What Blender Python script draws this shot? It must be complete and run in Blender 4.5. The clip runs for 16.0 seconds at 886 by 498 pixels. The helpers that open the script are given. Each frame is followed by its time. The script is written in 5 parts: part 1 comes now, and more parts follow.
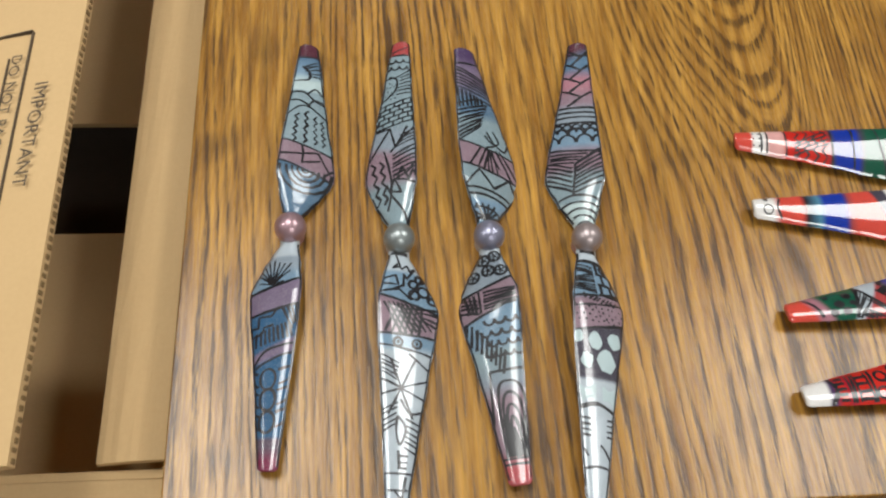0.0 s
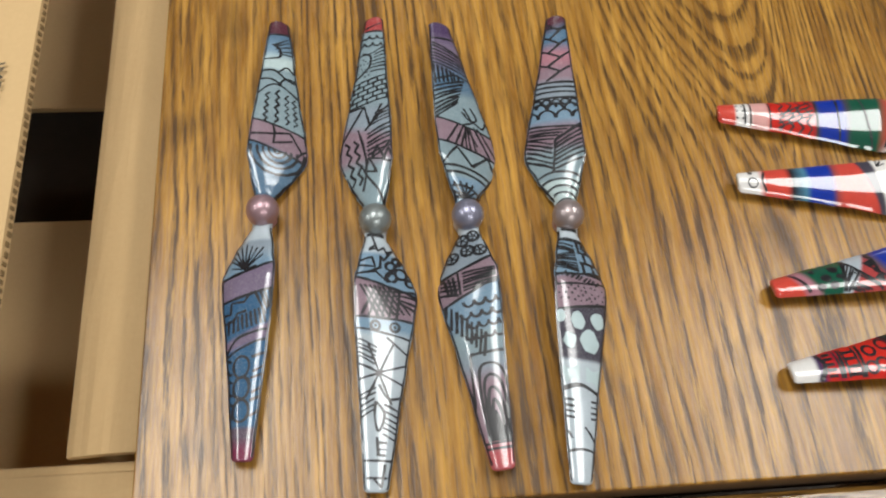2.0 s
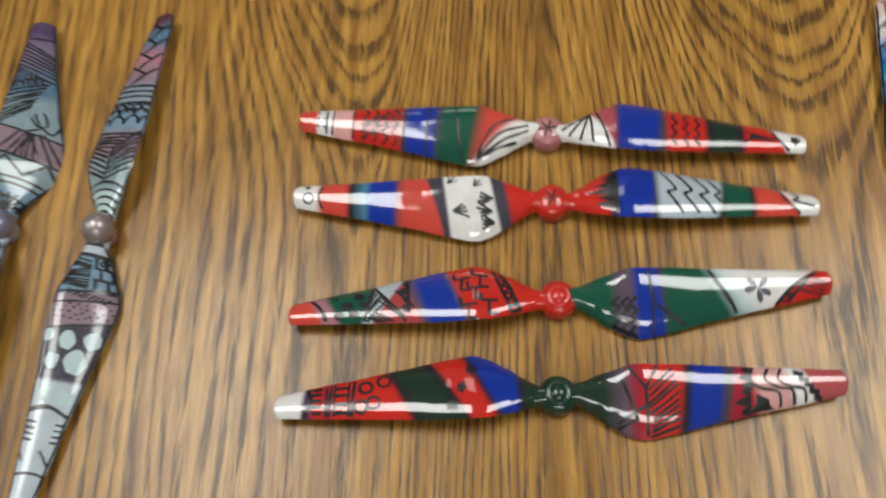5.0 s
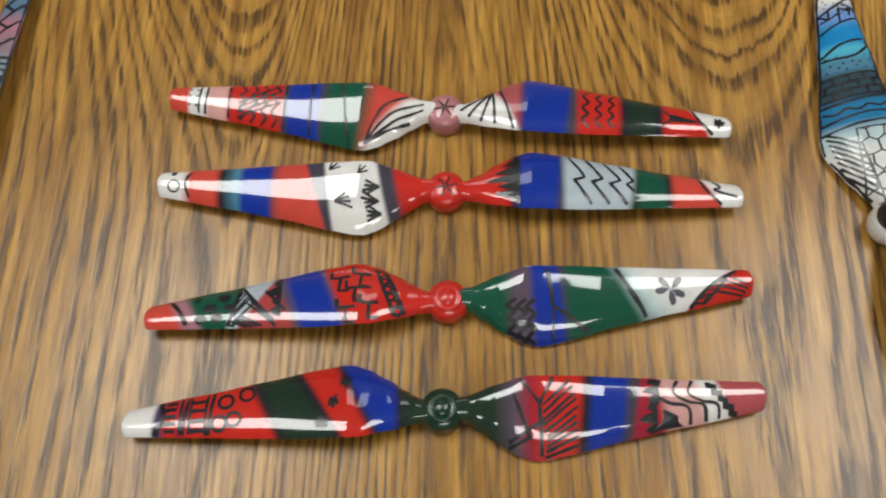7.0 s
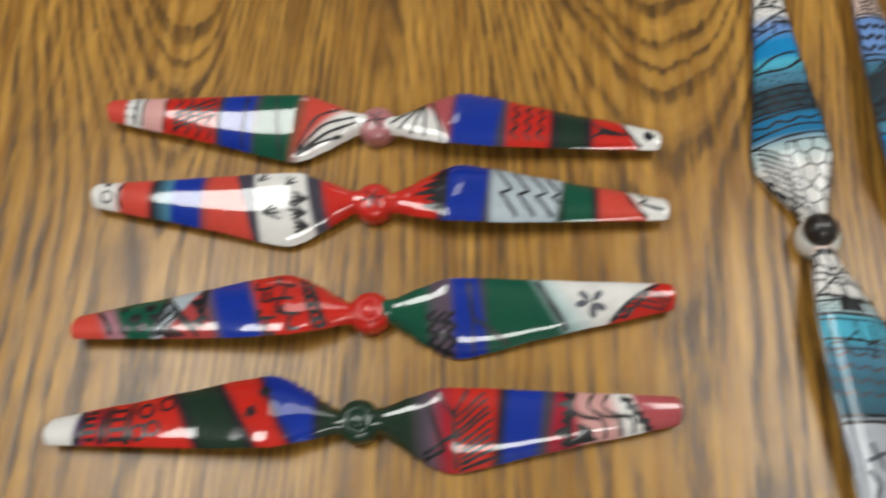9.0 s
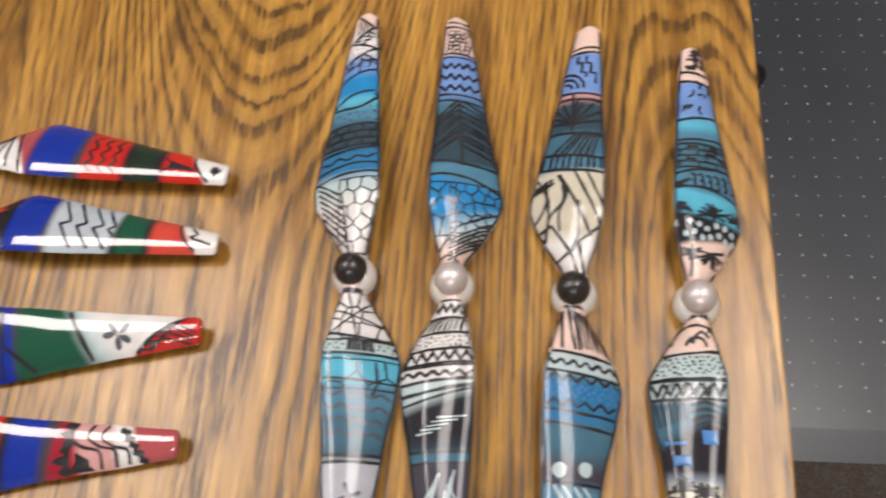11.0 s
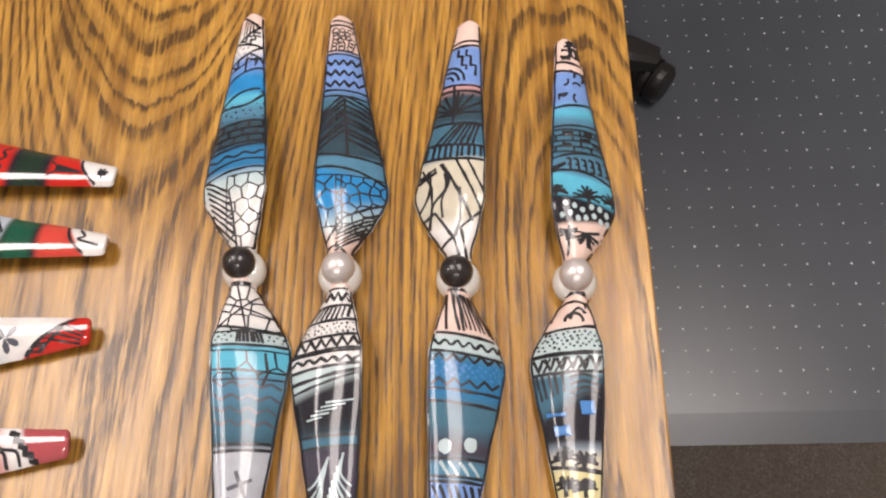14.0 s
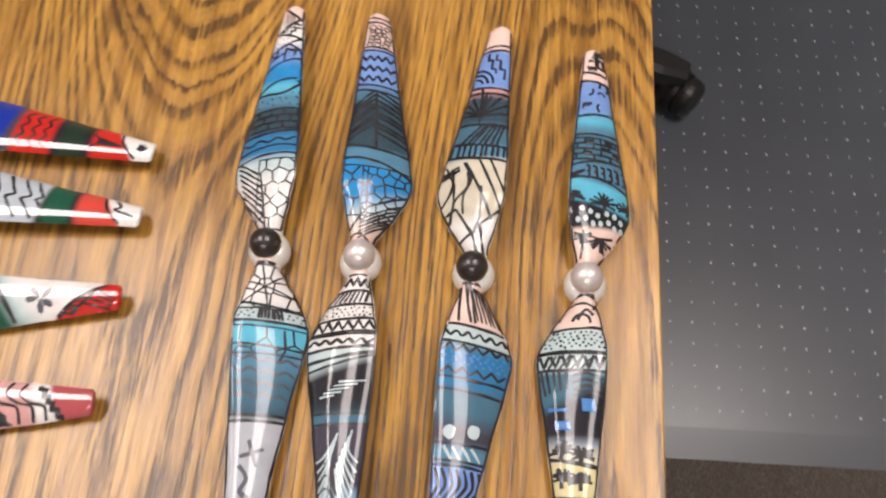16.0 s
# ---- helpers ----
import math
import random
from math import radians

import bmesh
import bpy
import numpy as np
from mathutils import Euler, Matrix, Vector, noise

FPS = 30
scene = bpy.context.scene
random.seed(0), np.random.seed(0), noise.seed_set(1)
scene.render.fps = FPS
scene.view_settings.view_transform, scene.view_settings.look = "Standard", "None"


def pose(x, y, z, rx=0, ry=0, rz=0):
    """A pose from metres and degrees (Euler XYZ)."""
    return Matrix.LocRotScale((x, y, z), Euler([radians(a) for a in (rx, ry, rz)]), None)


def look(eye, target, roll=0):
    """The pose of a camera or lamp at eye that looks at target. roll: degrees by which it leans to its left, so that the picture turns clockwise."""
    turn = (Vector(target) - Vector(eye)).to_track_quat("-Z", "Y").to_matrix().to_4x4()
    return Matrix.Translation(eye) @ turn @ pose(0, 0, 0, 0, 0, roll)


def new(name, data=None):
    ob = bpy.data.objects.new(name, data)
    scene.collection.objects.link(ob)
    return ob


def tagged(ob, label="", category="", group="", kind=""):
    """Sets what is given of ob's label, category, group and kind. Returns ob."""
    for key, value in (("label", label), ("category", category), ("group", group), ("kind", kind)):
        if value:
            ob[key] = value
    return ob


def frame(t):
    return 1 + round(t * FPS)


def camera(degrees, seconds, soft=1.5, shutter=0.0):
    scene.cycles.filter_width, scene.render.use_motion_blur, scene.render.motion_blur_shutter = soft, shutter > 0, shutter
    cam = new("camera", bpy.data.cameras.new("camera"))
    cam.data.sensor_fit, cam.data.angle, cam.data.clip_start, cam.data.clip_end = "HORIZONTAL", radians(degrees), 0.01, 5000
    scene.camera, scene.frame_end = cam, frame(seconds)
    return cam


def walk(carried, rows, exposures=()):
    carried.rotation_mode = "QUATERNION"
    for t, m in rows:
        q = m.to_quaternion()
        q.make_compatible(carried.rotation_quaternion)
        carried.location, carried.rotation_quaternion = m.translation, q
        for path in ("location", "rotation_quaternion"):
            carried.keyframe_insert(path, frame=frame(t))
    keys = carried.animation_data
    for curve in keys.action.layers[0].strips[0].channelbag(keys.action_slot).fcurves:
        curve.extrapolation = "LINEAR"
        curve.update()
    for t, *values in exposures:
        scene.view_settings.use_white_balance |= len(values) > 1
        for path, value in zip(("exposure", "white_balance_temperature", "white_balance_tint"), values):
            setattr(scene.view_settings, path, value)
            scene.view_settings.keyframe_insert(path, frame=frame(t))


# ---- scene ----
cam = camera(53.5, 16.0, soft=2.2, shutter=0.8)
PATH = [
    (0, (0.0831, -0.0746, 1.1177), (0.1218, 0.1131, 0.7666), 9.28),
    (0.5, (0.0849, -0.0824, 1.1174), (0.1238, 0.1068, 0.7671), 9.24),
    (1, (0.0919, -0.0808, 1.1149), (0.1275, 0.1060, 0.7630), 7.59),
    (1.5, (0.0882, -0.0762, 1.1098), (0.1316, 0.1067, 0.7567), 10.19),
    (2, (0.0886, -0.0711, 1.1070), (0.1329, 0.1098, 0.7530), 10.06),
    (2.5, (0.0801, -0.0642, 1.1023), (0.1332, 0.1147, 0.7485), 11.34),
    (3, (0.0849, -0.0653, 1.0979), (0.1292, 0.1232, 0.7479), 8.45),
    (3.5, (0.1686, -0.0630, 1.1151), (0.1812, 0.1144, 0.7568), 4.38),
    (4, (0.2505, -0.0698, 1.1270), (0.2597, 0.1065, 0.7680), 2.44),
    (4.5, (0.3344, -0.0704, 1.1237), (0.3200, 0.0997, 0.7620), -3.22),
    (5, (0.3746, -0.0449, 1.1091), (0.3542, 0.1181, 0.7444), -6.82),
    (5.2, (0.3737, -0.0459, 1.0876), (0.3640, 0.1263, 0.7267), -4.09),
    (7.5, (0.4235, -0.0167, 1.0690), (0.4061, 0.1343, 0.6990), -5.62),
    (8, (0.4247, -0.0235, 1.0671), (0.3985, 0.1314, 0.6992), -7.99),
    (8.5, (0.4255, -0.0230, 1.0700), (0.4020, 0.1304, 0.7013), -6.95),
    (9, (0.4542, -0.0178, 1.0716), (0.4304, 0.1380, 0.7040), -7.81),
    (9.5, (0.5084, 0.0035, 1.0695), (0.4820, 0.1498, 0.6982), -8.19),
    (10, (0.5679, 0.0078, 1.0659), (0.5295, 0.1505, 0.6942), -12.35),
    (10.2, (0.6017, -0.0012, 1.0663), (0.5534, 0.1504, 0.6993), -13.91),
    (12.3, (0.6657, -0.0018, 1.0710), (0.6516, 0.1595, 0.7052), -4.59),
    (12.5, (0.6653, -0.0062, 1.0689), (0.6513, 0.1552, 0.7032), -4.26),
    (13, (0.6699, -0.0136, 1.0728), (0.6553, 0.1508, 0.7085), -4.52),
    (13.5, (0.6733, -0.0104, 1.0732), (0.6564, 0.1504, 0.7073), -5.73),
    (14, (0.6735, -0.0130, 1.0724), (0.6617, 0.1508, 0.7076), -4.63),
    (14.5, (0.6748, -0.0143, 1.0669), (0.6585, 0.1441, 0.6999), -6.02),
    (15, (0.6736, -0.0097, 1.0646), (0.6553, 0.1439, 0.6957), -6.77),
    (15.5, (0.6701, -0.0080, 1.0676), (0.6573, 0.1466, 0.6989), -4.27),
    (16, (0.6744, -0.0209, 1.0851), (0.6541, 0.1422, 0.7205), -3.23),
]
walk(cam, [(t, look(eye, target, roll)) for t, eye, target, roll in PATH],
     exposures=[(0.0, -0.22, 6400, 8), (3.0, -0.25, 6400, 8), (4.5, -0.5, 6400, 6), (9.2, -0.46, 6400, 6), (10.2, -0.34, 6600, 12), (12.3, 0.04, 6900, 20), (16.0, 0.04, 6900, 20)])
# ---- light ----
T = 0.74                       # height of the table top
TW, TL = 0.7477, 1.52          # table width and length
CEIL = 2.6

world = bpy.data.worlds.new("world")
scene.world = world
world.use_nodes = True
world.node_tree.nodes["Background"].inputs[0].default_value = (0.9, 0.95, 1.0, 1)
world.node_tree.nodes["Background"].inputs[1].default_value = 0.02


def ceiling_lamp(x, y, sx, sy, watts):
    data = bpy.data.lights.new("lamp", "AREA")
    data.shape, data.size, data.size_y, data.energy, data.color = "RECTANGLE", sx, sy, watts, (1.0, 0.98, 0.94)
    ob = new("lamp", data)
    ob.matrix_world = pose(x, y, CEIL - 0.03)
    return ob


LAMPS = [(-0.30, 0.50, 0.60, 0.9, 28), (1.35, 0.50, 0.70, 0.9, 30), (-1.8, 0.20, 0.30, 1.1, 24), (0.2, 2.8, 0.60, 1.1, 8), (0.65, -1.7, 1.2, 0.5, 30)]
for row in LAMPS:
    ceiling_lamp(*row)


# ---- materials ----
class Nodes:
    """A small shorthand for node trees."""

    def __init__(self, name):
        self.mat = bpy.data.materials.new(name)
        self.mat.use_nodes = True
        self.tree = self.mat.node_tree
        self.bsdf = self.tree.nodes["Principled BSDF"]

    def link(self, a, b):
        self.tree.links.new(a, b)

    def node(self, kind, **inputs):
        n = self.tree.nodes.new(kind)
        for k, v in inputs.items():
            self.put(n.inputs[k.replace("_", " ")], v)
        return n

    def put(self, socket, v):
        if isinstance(v, bpy.types.NodeSocket):
            self.link(v, socket)
        else:
            socket.default_value = v

    def math(self, op, a, b=0.0, c=0.0):
        n = self.tree.nodes.new("ShaderNodeMath")
        n.operation = op
        for i, v in enumerate((a, b, c)):
            self.put(n.inputs[i], v)
        return n.outputs[0]

    def noise(self, vec, scale, detail=3.0, rough=0.55):
        n = self.tree.nodes.new("ShaderNodeTexNoise")
        self.put(n.inputs["Vector"], vec)
        n.inputs["Scale"].default_value, n.inputs["Detail"].default_value, n.inputs["Roughness"].default_value = scale, detail, rough
        return n.outputs[0]

    def mapping(self, scale, vec=None):
        n = self.tree.nodes.new("ShaderNodeMapping")
        if vec is None:
            vec = self.tree.nodes.new("ShaderNodeTexCoord").outputs["Object"]
        self.link(vec, n.inputs["Vector"])
        n.inputs["Scale"].default_value = scale
        return n.outputs[0]

    def ramp(self, fac, stops, way="LINEAR"):
        n = self.tree.nodes.new("ShaderNodeValToRGB")
        n.color_ramp.interpolation = way
        e = n.color_ramp.elements
        while len(e) < len(stops):
            e.new(0.5)
        for el, (p, c) in zip(e, stops):
            el.position, el.color = p, (*c, 1) if len(c) == 3 else c
        self.put(n.inputs[0], fac)
        return n.outputs[0]

    def mix(self, fac, a, b, kind="MIX"):
        n = self.tree.nodes.new("ShaderNodeMix")
        n.data_type, n.blend_type = "RGBA", kind
        self.put(n.inputs[0], fac)
        for i, v in ((6, a), (7, b)):
            self.put(n.inputs[i], (*v, 1) if isinstance(v, tuple) and len(v) == 3 else v)
        return n.outputs[2]

    def bump(self, height, strength, distance):
        n = self.tree.nodes.new("ShaderNodeBump")
        n.inputs["Strength"].default_value, n.inputs["Distance"].default_value = strength, distance
        self.link(height, n.inputs["Height"])
        self.link(n.outputs[0], self.bsdf.inputs["Normal"])

    def set(self, **inputs):
        for k, v in inputs.items():
            self.put(self.bsdf.inputs[k.replace("_", " ")], (*v, 1) if isinstance(v, tuple) and len(v) == 3 else v)
        return self.mat


def oak(name, along="y", rough=0.3, gloss=0.5):
    """Oak with cathedral figure, dark open pores and a satin varnish."""
    n = Nodes(name)
    co = n.tree.nodes.new("ShaderNodeTexCoord").outputs["Object"]
    sep = n.tree.nodes.new("ShaderNodeSeparateXYZ")
    n.link(co, sep.inputs[0])
    x, y = (sep.outputs[0], sep.outputs[1]) if along == "y" else (sep.outputs[1], sep.outputs[0])
    grain = n.mapping((1, 0.22, 1) if along == "y" else (0.22, 1, 1), co)
    fine = n.mapping((1, 0.06, 1) if along == "y" else (0.06, 1, 1), co)
    wander = n.math("SUBTRACT", n.noise(grain, 9, 2), 0.5)
    wobble = n.math("SUBTRACT", n.noise(grain, 42, 2), 0.5)
    # the figure: the contours rise with the slopes given here, flat where a tongue of the cathedral lies
    knots = ((-0.02, -3.0), (0.06, -3.4), (0.16, -2.6), (0.22, -2.2), (0.27, -2.2), (0.306, -1.8), (0.313, 0.0), (0.318, 4.0), (0.345, 5.0), (0.392, 5.5), (0.398, -5.5), (0.44, -4.0),
             (0.48, -1.8), (0.515, -0.7), (0.53, 0.0), (0.545, 0.9), (0.565, 2.4), (0.585, 4.5), (0.66, 5.0), (0.71, 3.2), (0.724, 2.0), (0.728, -1.5), (0.74, -2.6), (0.77, -3.0))
    g, stops, low = 0.0, [], 0.0
    for i in range(31):
        q = -0.02 + 0.79 * i / 30
        stops.append(g)
        g += float(np.interp(q + 0.013, *zip(*knots))) * 0.79 / 30
    low, top = min(stops), max(stops)
    across = n.math("DIVIDE", n.math("ADD", n.math("ADD", x, n.math("MULTIPLY", wander, 0.03)), 0.02), 0.79)
    shape = n.ramp(across, [(i / 30, ((v - low) / (top - low),) * 3) for i, v in enumerate(stops)], "B_SPLINE")
    calm = n.ramp(across, [((q + 0.02) / 0.79, (v,) * 3) for q, v in ((-0.02, 0.04), (0.20, 0.04), (0.27, 1.0), (0.325, 1.0), (0.36, 0.2), (0.43, 0.2), (0.475, 1.0), (0.585, 1.0), (0.62, 0.35), (0.695, 0.35), (0.715, 1.0))])
    climb = n.math("MULTIPLY", n.math("SMOOTH_MAX", n.math("SUBTRACT", y, 0.165), 0.0, 0.06), 0.85)
    rise = n.math("ADD", n.math("MULTIPLY", y, 0.10), n.math("MULTIPLY", climb, calm))
    h = n.math("SUBTRACT", rise, n.math("MULTIPLY", shape, top - low))
    h = n.math("ADD", h, n.math("MULTIPLY", wander, 0.025))
    h = n.math("ADD", h, n.math("MULTIPLY", wobble, 0.02))
    h = n.math("ADD", h, n.math("MULTIPLY", n.math("SUBTRACT", n.noise(n.mapping((1, 0.09, 1) if along == "y" else (0.09, 1, 1), co), 420, 3, 0.7), 0.5), 0.008))
    # rings of uneven width
    beat = n.tree.nodes.new("ShaderNodeTexNoise")
    beat.noise_dimensions = "1D"
    beat.inputs["Scale"].default_value, beat.inputs["Detail"].default_value = 26.0, 2.0
    n.put(beat.inputs["W"], h)
    h = n.math("ADD", h, n.math("MULTIPLY", beat.outputs[0], 0.030))
    ring = n.math("FRACT", n.math("MULTIPLY", h, 58.0))
    sub = n.math("FRACT", n.math("MULTIPLY", h, 187.0))
    band = n.ramp(ring, [(0.0, (0.25,) * 3), (0.22, (0.0,) * 3), (0.52, (0.15,) * 3), (0.70, (0.8,) * 3), (0.88, (1.0,) * 3), (1.0, (0.25,) * 3)])
    pores = n.ramp(n.noise(fine, 620, 3, 0.7), [(0.40, (0.0,) * 3), (0.66, (1.0,) * 3)])
    streak = n.ramp(n.noise(fine, 170, 4, 0.7), [(0.36, (0.0,) * 3), (0.66, (1.0,) * 3)])
    patch = n.noise(grain, 14, 3)
    dark = n.math("MULTIPLY", band, n.math("ADD", 0.34, n.math("MULTIPLY", pores, 1.25)))
    dark = n.math("ADD", dark, n.math("MULTIPLY", n.math("MULTIPLY", sub, pores), 0.32))
    dark = n.math("MULTIPLY", dark, n.math("MAXIMUM", n.math("ADD", -0.42, n.math("MULTIPLY", patch, 2.5)), 0.1))
    ground = n.mix(streak, (0.25, 0.115, 0.02), (0.53, 0.285, 0.058))
    ground = n.mix(n.math("MULTIPLY", pores, 0.25), ground, (0.17, 0.075, 0.02))
    smudge = n.ramp(n.noise(n.mapping((1, 0.6, 1) if along == "y" else (0.6, 1, 1), co), 23, 2), [(0.60, (0.0,) * 3), (0.74, (0.6,) * 3)])
    dark = n.math("ADD", dark, smudge)
    n.bump(n.math("SUBTRACT", 1.0, dark), 0.12, 0.0006)
    return n.set(Base_Color=n.mix(n.math("MINIMUM", dark, 1.0), ground, (0.078, 0.038, 0.011)), Roughness=n.math("ADD", rough, n.math("MULTIPLY", pores, 0.08)),
                 Specular_IOR_Level=gloss, Coat_Weight=0.15, Coat_Roughness=rough, Coat_IOR=1.5)


def lacquered(name, coat, rough, ior=1.5, fleck=0.0):
    """Airbrushed paint, kept in a colour attribute, under a clear coat; fleck mixes in fine silver grains."""
    n = Nodes(name)
    a = n.tree.nodes.new("ShaderNodeAttribute")
    a.attribute_name = "paint"
    m = n.mapping((1, 1, 1))
    speck = n.noise(m, 900, 3, 0.6)
    cloud = n.noise(m, 130, 3, 0.6)
    col = n.mix(n.math("MULTIPLY", n.math("SUBTRACT", speck, 0.45), 0.5), a.outputs["Color"], n.mix(0.08, a.outputs["Color"], (0.85, 0.85, 0.85)))
    col = n.mix(n.ramp(cloud, [(0.35, (0.0,) * 3), (0.75, (0.30,) * 3)]), col, n.mix(0.55, col, (0.02, 0.02, 0.03)))
    grains = n.ramp(n.noise(m, 1700, 2, 0.5), [(0.52, (0.0,) * 3), (0.70, (fleck,) * 3)])
    n.bump(n.noise(m, 200, 2), 0.04, 0.0003)
    return n.set(Base_Color=n.mix(grains, col, (0.75, 0.78, 0.80)), Metallic=grains, Roughness=0.4, Specular_IOR_Level=0.08, Coat_Weight=coat, Coat_Roughness=rough, Coat_IOR=ior)


def plain(name, colour, rough=0.5, metal=0.0, coat=0.0, scale=60, vary=0.18, bump=0.05):
    n = Nodes(name)
    m = n.mapping((1, 1, 1))
    f = n.noise(m, scale, 4, 0.6)
    dark = tuple(c * (1 - vary) for c in colour)
    light = tuple(min(1, c * (1 + vary)) for c in colour)
    if bump:
        n.bump(n.noise(m, scale * 6, 3), bump, 0.001)
    return n.set(Base_Color=n.mix(f, dark, light), Roughness=rough, Metallic=metal, Coat_Weight=coat, Coat_Roughness=0.06)


def cardboard():
    n = Nodes("cardboard")
    m = n.mapping((1, 1, 1))
    flute = n.noise(n.mapping((6, 0.4, 1)), 40, 2)
    fib = n.noise(m, 420, 4, 0.7)
    big = n.noise(m, 9, 3)
    col = n.mix(big, (0.54, 0.365, 0.18), (0.65, 0.455, 0.235))
    col = n.mix(n.math("MULTIPLY", fib, 0.35), col, (0.42, 0.27, 0.12))
    n.bump(n.math("ADD", n.math("MULTIPLY", flute, 0.6), fib), 0.12, 0.001)
    return n.set(Base_Color=col, Roughness=0.8, Specular_IOR_Level=0.25)


def carpet():
    n = Nodes("carpet")
    m = n.mapping((1, 1, 1))
    fine = n.noise(m, 330, 4, 0.75)
    mid = n.noise(n.mapping((1, 0.4, 1)), 70, 3, 0.7)
    col = n.ramp(fine, [(0.3, (0.05, 0.043, 0.037)), (0.55, (0.15, 0.135, 0.118)), (0.75, (0.32, 0.29, 0.26))])
    col = n.mix(mid, col, (0.10, 0.08, 0.066))
    n.bump(fine, 0.9, 0.004)
    return n.set(Base_Color=col, Roughness=0.95, Specular_IOR_Level=0.1)


def vinyl():
    n = Nodes("clear_vinyl")
    m = n.mapping((1, 1, 1))
    cloud = n.noise(m, 12, 4)
    return n.set(Base_Color=n.mix(cloud, (0.055, 0.067, 0.086), (0.080, 0.096, 0.118)), Roughness=n.math("ADD", 0.34, n.math("MULTIPLY", cloud, 0.10)), Specular_IOR_Level=0.8, Coat_Weight=1.0, Coat_Roughness=0.32, Alpha=0.75)


OAK, OAK_EDGE, OAK_LOW = oak("oak_top", "y", 0.25, 0.34), oak("oak_edge", "x", 0.35), oak("oak_board", "x", 0.16, 0.6)
GLOSS, SATIN, VARNISH = lacquered("gloss_paint", 1.0, 0.045, 1.65), lacquered("satin_paint", 1.0, 0.13, 1.6, 0.12), lacquered("varnished_paint", 0.75, 0.09, 1.45)
INK = plain("black_ink", (0.010, 0.010, 0.013), 0.35, coat=0.4, vary=0.3, bump=0)
PALE = plain("pale_ink", (0.40, 0.50, 0.52), 0.35, coat=0.6, bump=0)
GREY_INK = plain("washed_ink", (0.06, 0.065, 0.085), 0.35, coat=0.6, bump=0)
NAVY = plain("blue_ink", (0.02, 0.16, 0.42), 0.35, coat=0.6, bump=0)
CARD, CARPET, VINYL = cardboard(), carpet(), vinyl()
STUD = plain("stud_white", (0.64, 0.65, 0.66), 0.35, bump=0)
CARD_CORE = plain("corrugated_core", (0.20, 0.125, 0.05), 0.9, scale=300)
PRINT = plain("brown_print", (0.085, 0.062, 0.04), 0.8, scale=200)
# dark brown that stands for the shade inside the box's gap
HOLE_SHADE = plain("hole_shade", (0.075, 0.056, 0.042), 0.9, scale=120)
BLACK_PLASTIC = plain("black_plastic", (0.014, 0.012, 0.012), 0.42, scale=90)
DARK_BAND = plain("brown_edge_band", (0.16, 0.095, 0.05), 0.45, scale=90)
WALL_PAINT = plain("wall_paint", (0.40, 0.38, 0.35), 0.85, scale=30, vary=0.06)
CEILING_TILE = plain("ceiling_tile", (0.50, 0.49, 0.47), 0.9, scale=80, vary=0.08)
METAL = plain("painted_metal", (0.55, 0.55, 0.53), 0.45, scale=30)
SILVERS = [plain("pearl_silver", c, 0.36, 0.6, 0.35, scale=70, vary=0.3) for c in ((0.40, 0.26, 0.29), (0.27, 0.30, 0.30), (0.27, 0.27, 0.36), (0.36, 0.30, 0.30))]
PEARL = plain("pearl_white", (0.60, 0.55, 0.53), 0.36, 0.45, 0.3, scale=140, vary=0.1)
WHITE_CAP = plain("white_cap", (0.62, 0.60, 0.56), 0.28, 0.0, 0.8)
BLACK_CAP = plain("black_cap", (0.022, 0.018, 0.018), 0.36, 0.2, 0.35)


# ---- building helpers ----
def mesh_of(name, verts, faces, mats, smooth=False):
    me = bpy.data.meshes.new(name)
    me.from_pydata(verts, [], faces)
    for m in mats if isinstance(mats, (list, tuple)) else [mats]:
        me.materials.append(m)
    if smooth:
        me.polygons.foreach_set("use_smooth", [True] * len(me.polygons))
    me.update()
    return me


def part(name, bm, material, parent=None, label="", smooth=False):
    me = bpy.data.meshes.new(name)
    bm.normal_update()
    bm.to_mesh(me)
    bm.free()
    me.materials.append(material)
    if smooth:
        me.polygons.foreach_set("use_smooth", [True] * len(me.polygons))
    ob = new(name, me)
    ob.parent = parent
    return tagged(ob, label)


def base(name, m, label, category, group="", kind=""):
    ob = new(name)
    ob.empty_display_size = 0.02
    ob.matrix_world = m
    return tagged(ob, label, category, group, kind)


def box_bm(x0, x1, y0, y1, z0, z1, bevel=0.0, bm=None):
    bm = bm or bmesh.new()
    r = bmesh.ops.create_cube(bm, size=1.0)
    for v in r["verts"]:
        v.co = Vector((x0 + (v.co.x + 0.5) * (x1 - x0), y0 + (v.co.y + 0.5) * (y1 - y0), z0 + (v.co.z + 0.5) * (z1 - z0)))
    if bevel:
        es = {e for v in r["verts"] for e in v.link_edges}
        bmesh.ops.bevel(bm, geom=list(es), offset=bevel, segments=2, affect="EDGES", profile=0.6)
    return bm


def lathe(profile, n=40, bm=None):
    """A turned solid from (radius, height) pairs, bottom first."""
    bm = bm or bmesh.new()
    rings = []
    for r, z in profile:
        if r < 1e-6:
            rings.append([bm.verts.new((0, 0, z))])
        else:
            rings.append([bm.verts.new((r * math.cos(2 * math.pi * i / n), r * math.sin(2 * math.pi * i / n), z)) for i in range(n)])
    for a, b in zip(rings, rings[1:]):
        for i in range(n):
            j = (i + 1) % n
            q = [a[i % len(a)], a[j % len(a)], b[j % len(b)], b[i % len(b)]]
            q = list(dict.fromkeys(q))
            if len(q) > 2:
                bm.faces.new(q)
    return bm


def structure(name, bm, material, label="", category=""):
    ob = part(name, bm, material)
    return tagged(ob, label, category, kind="structure")


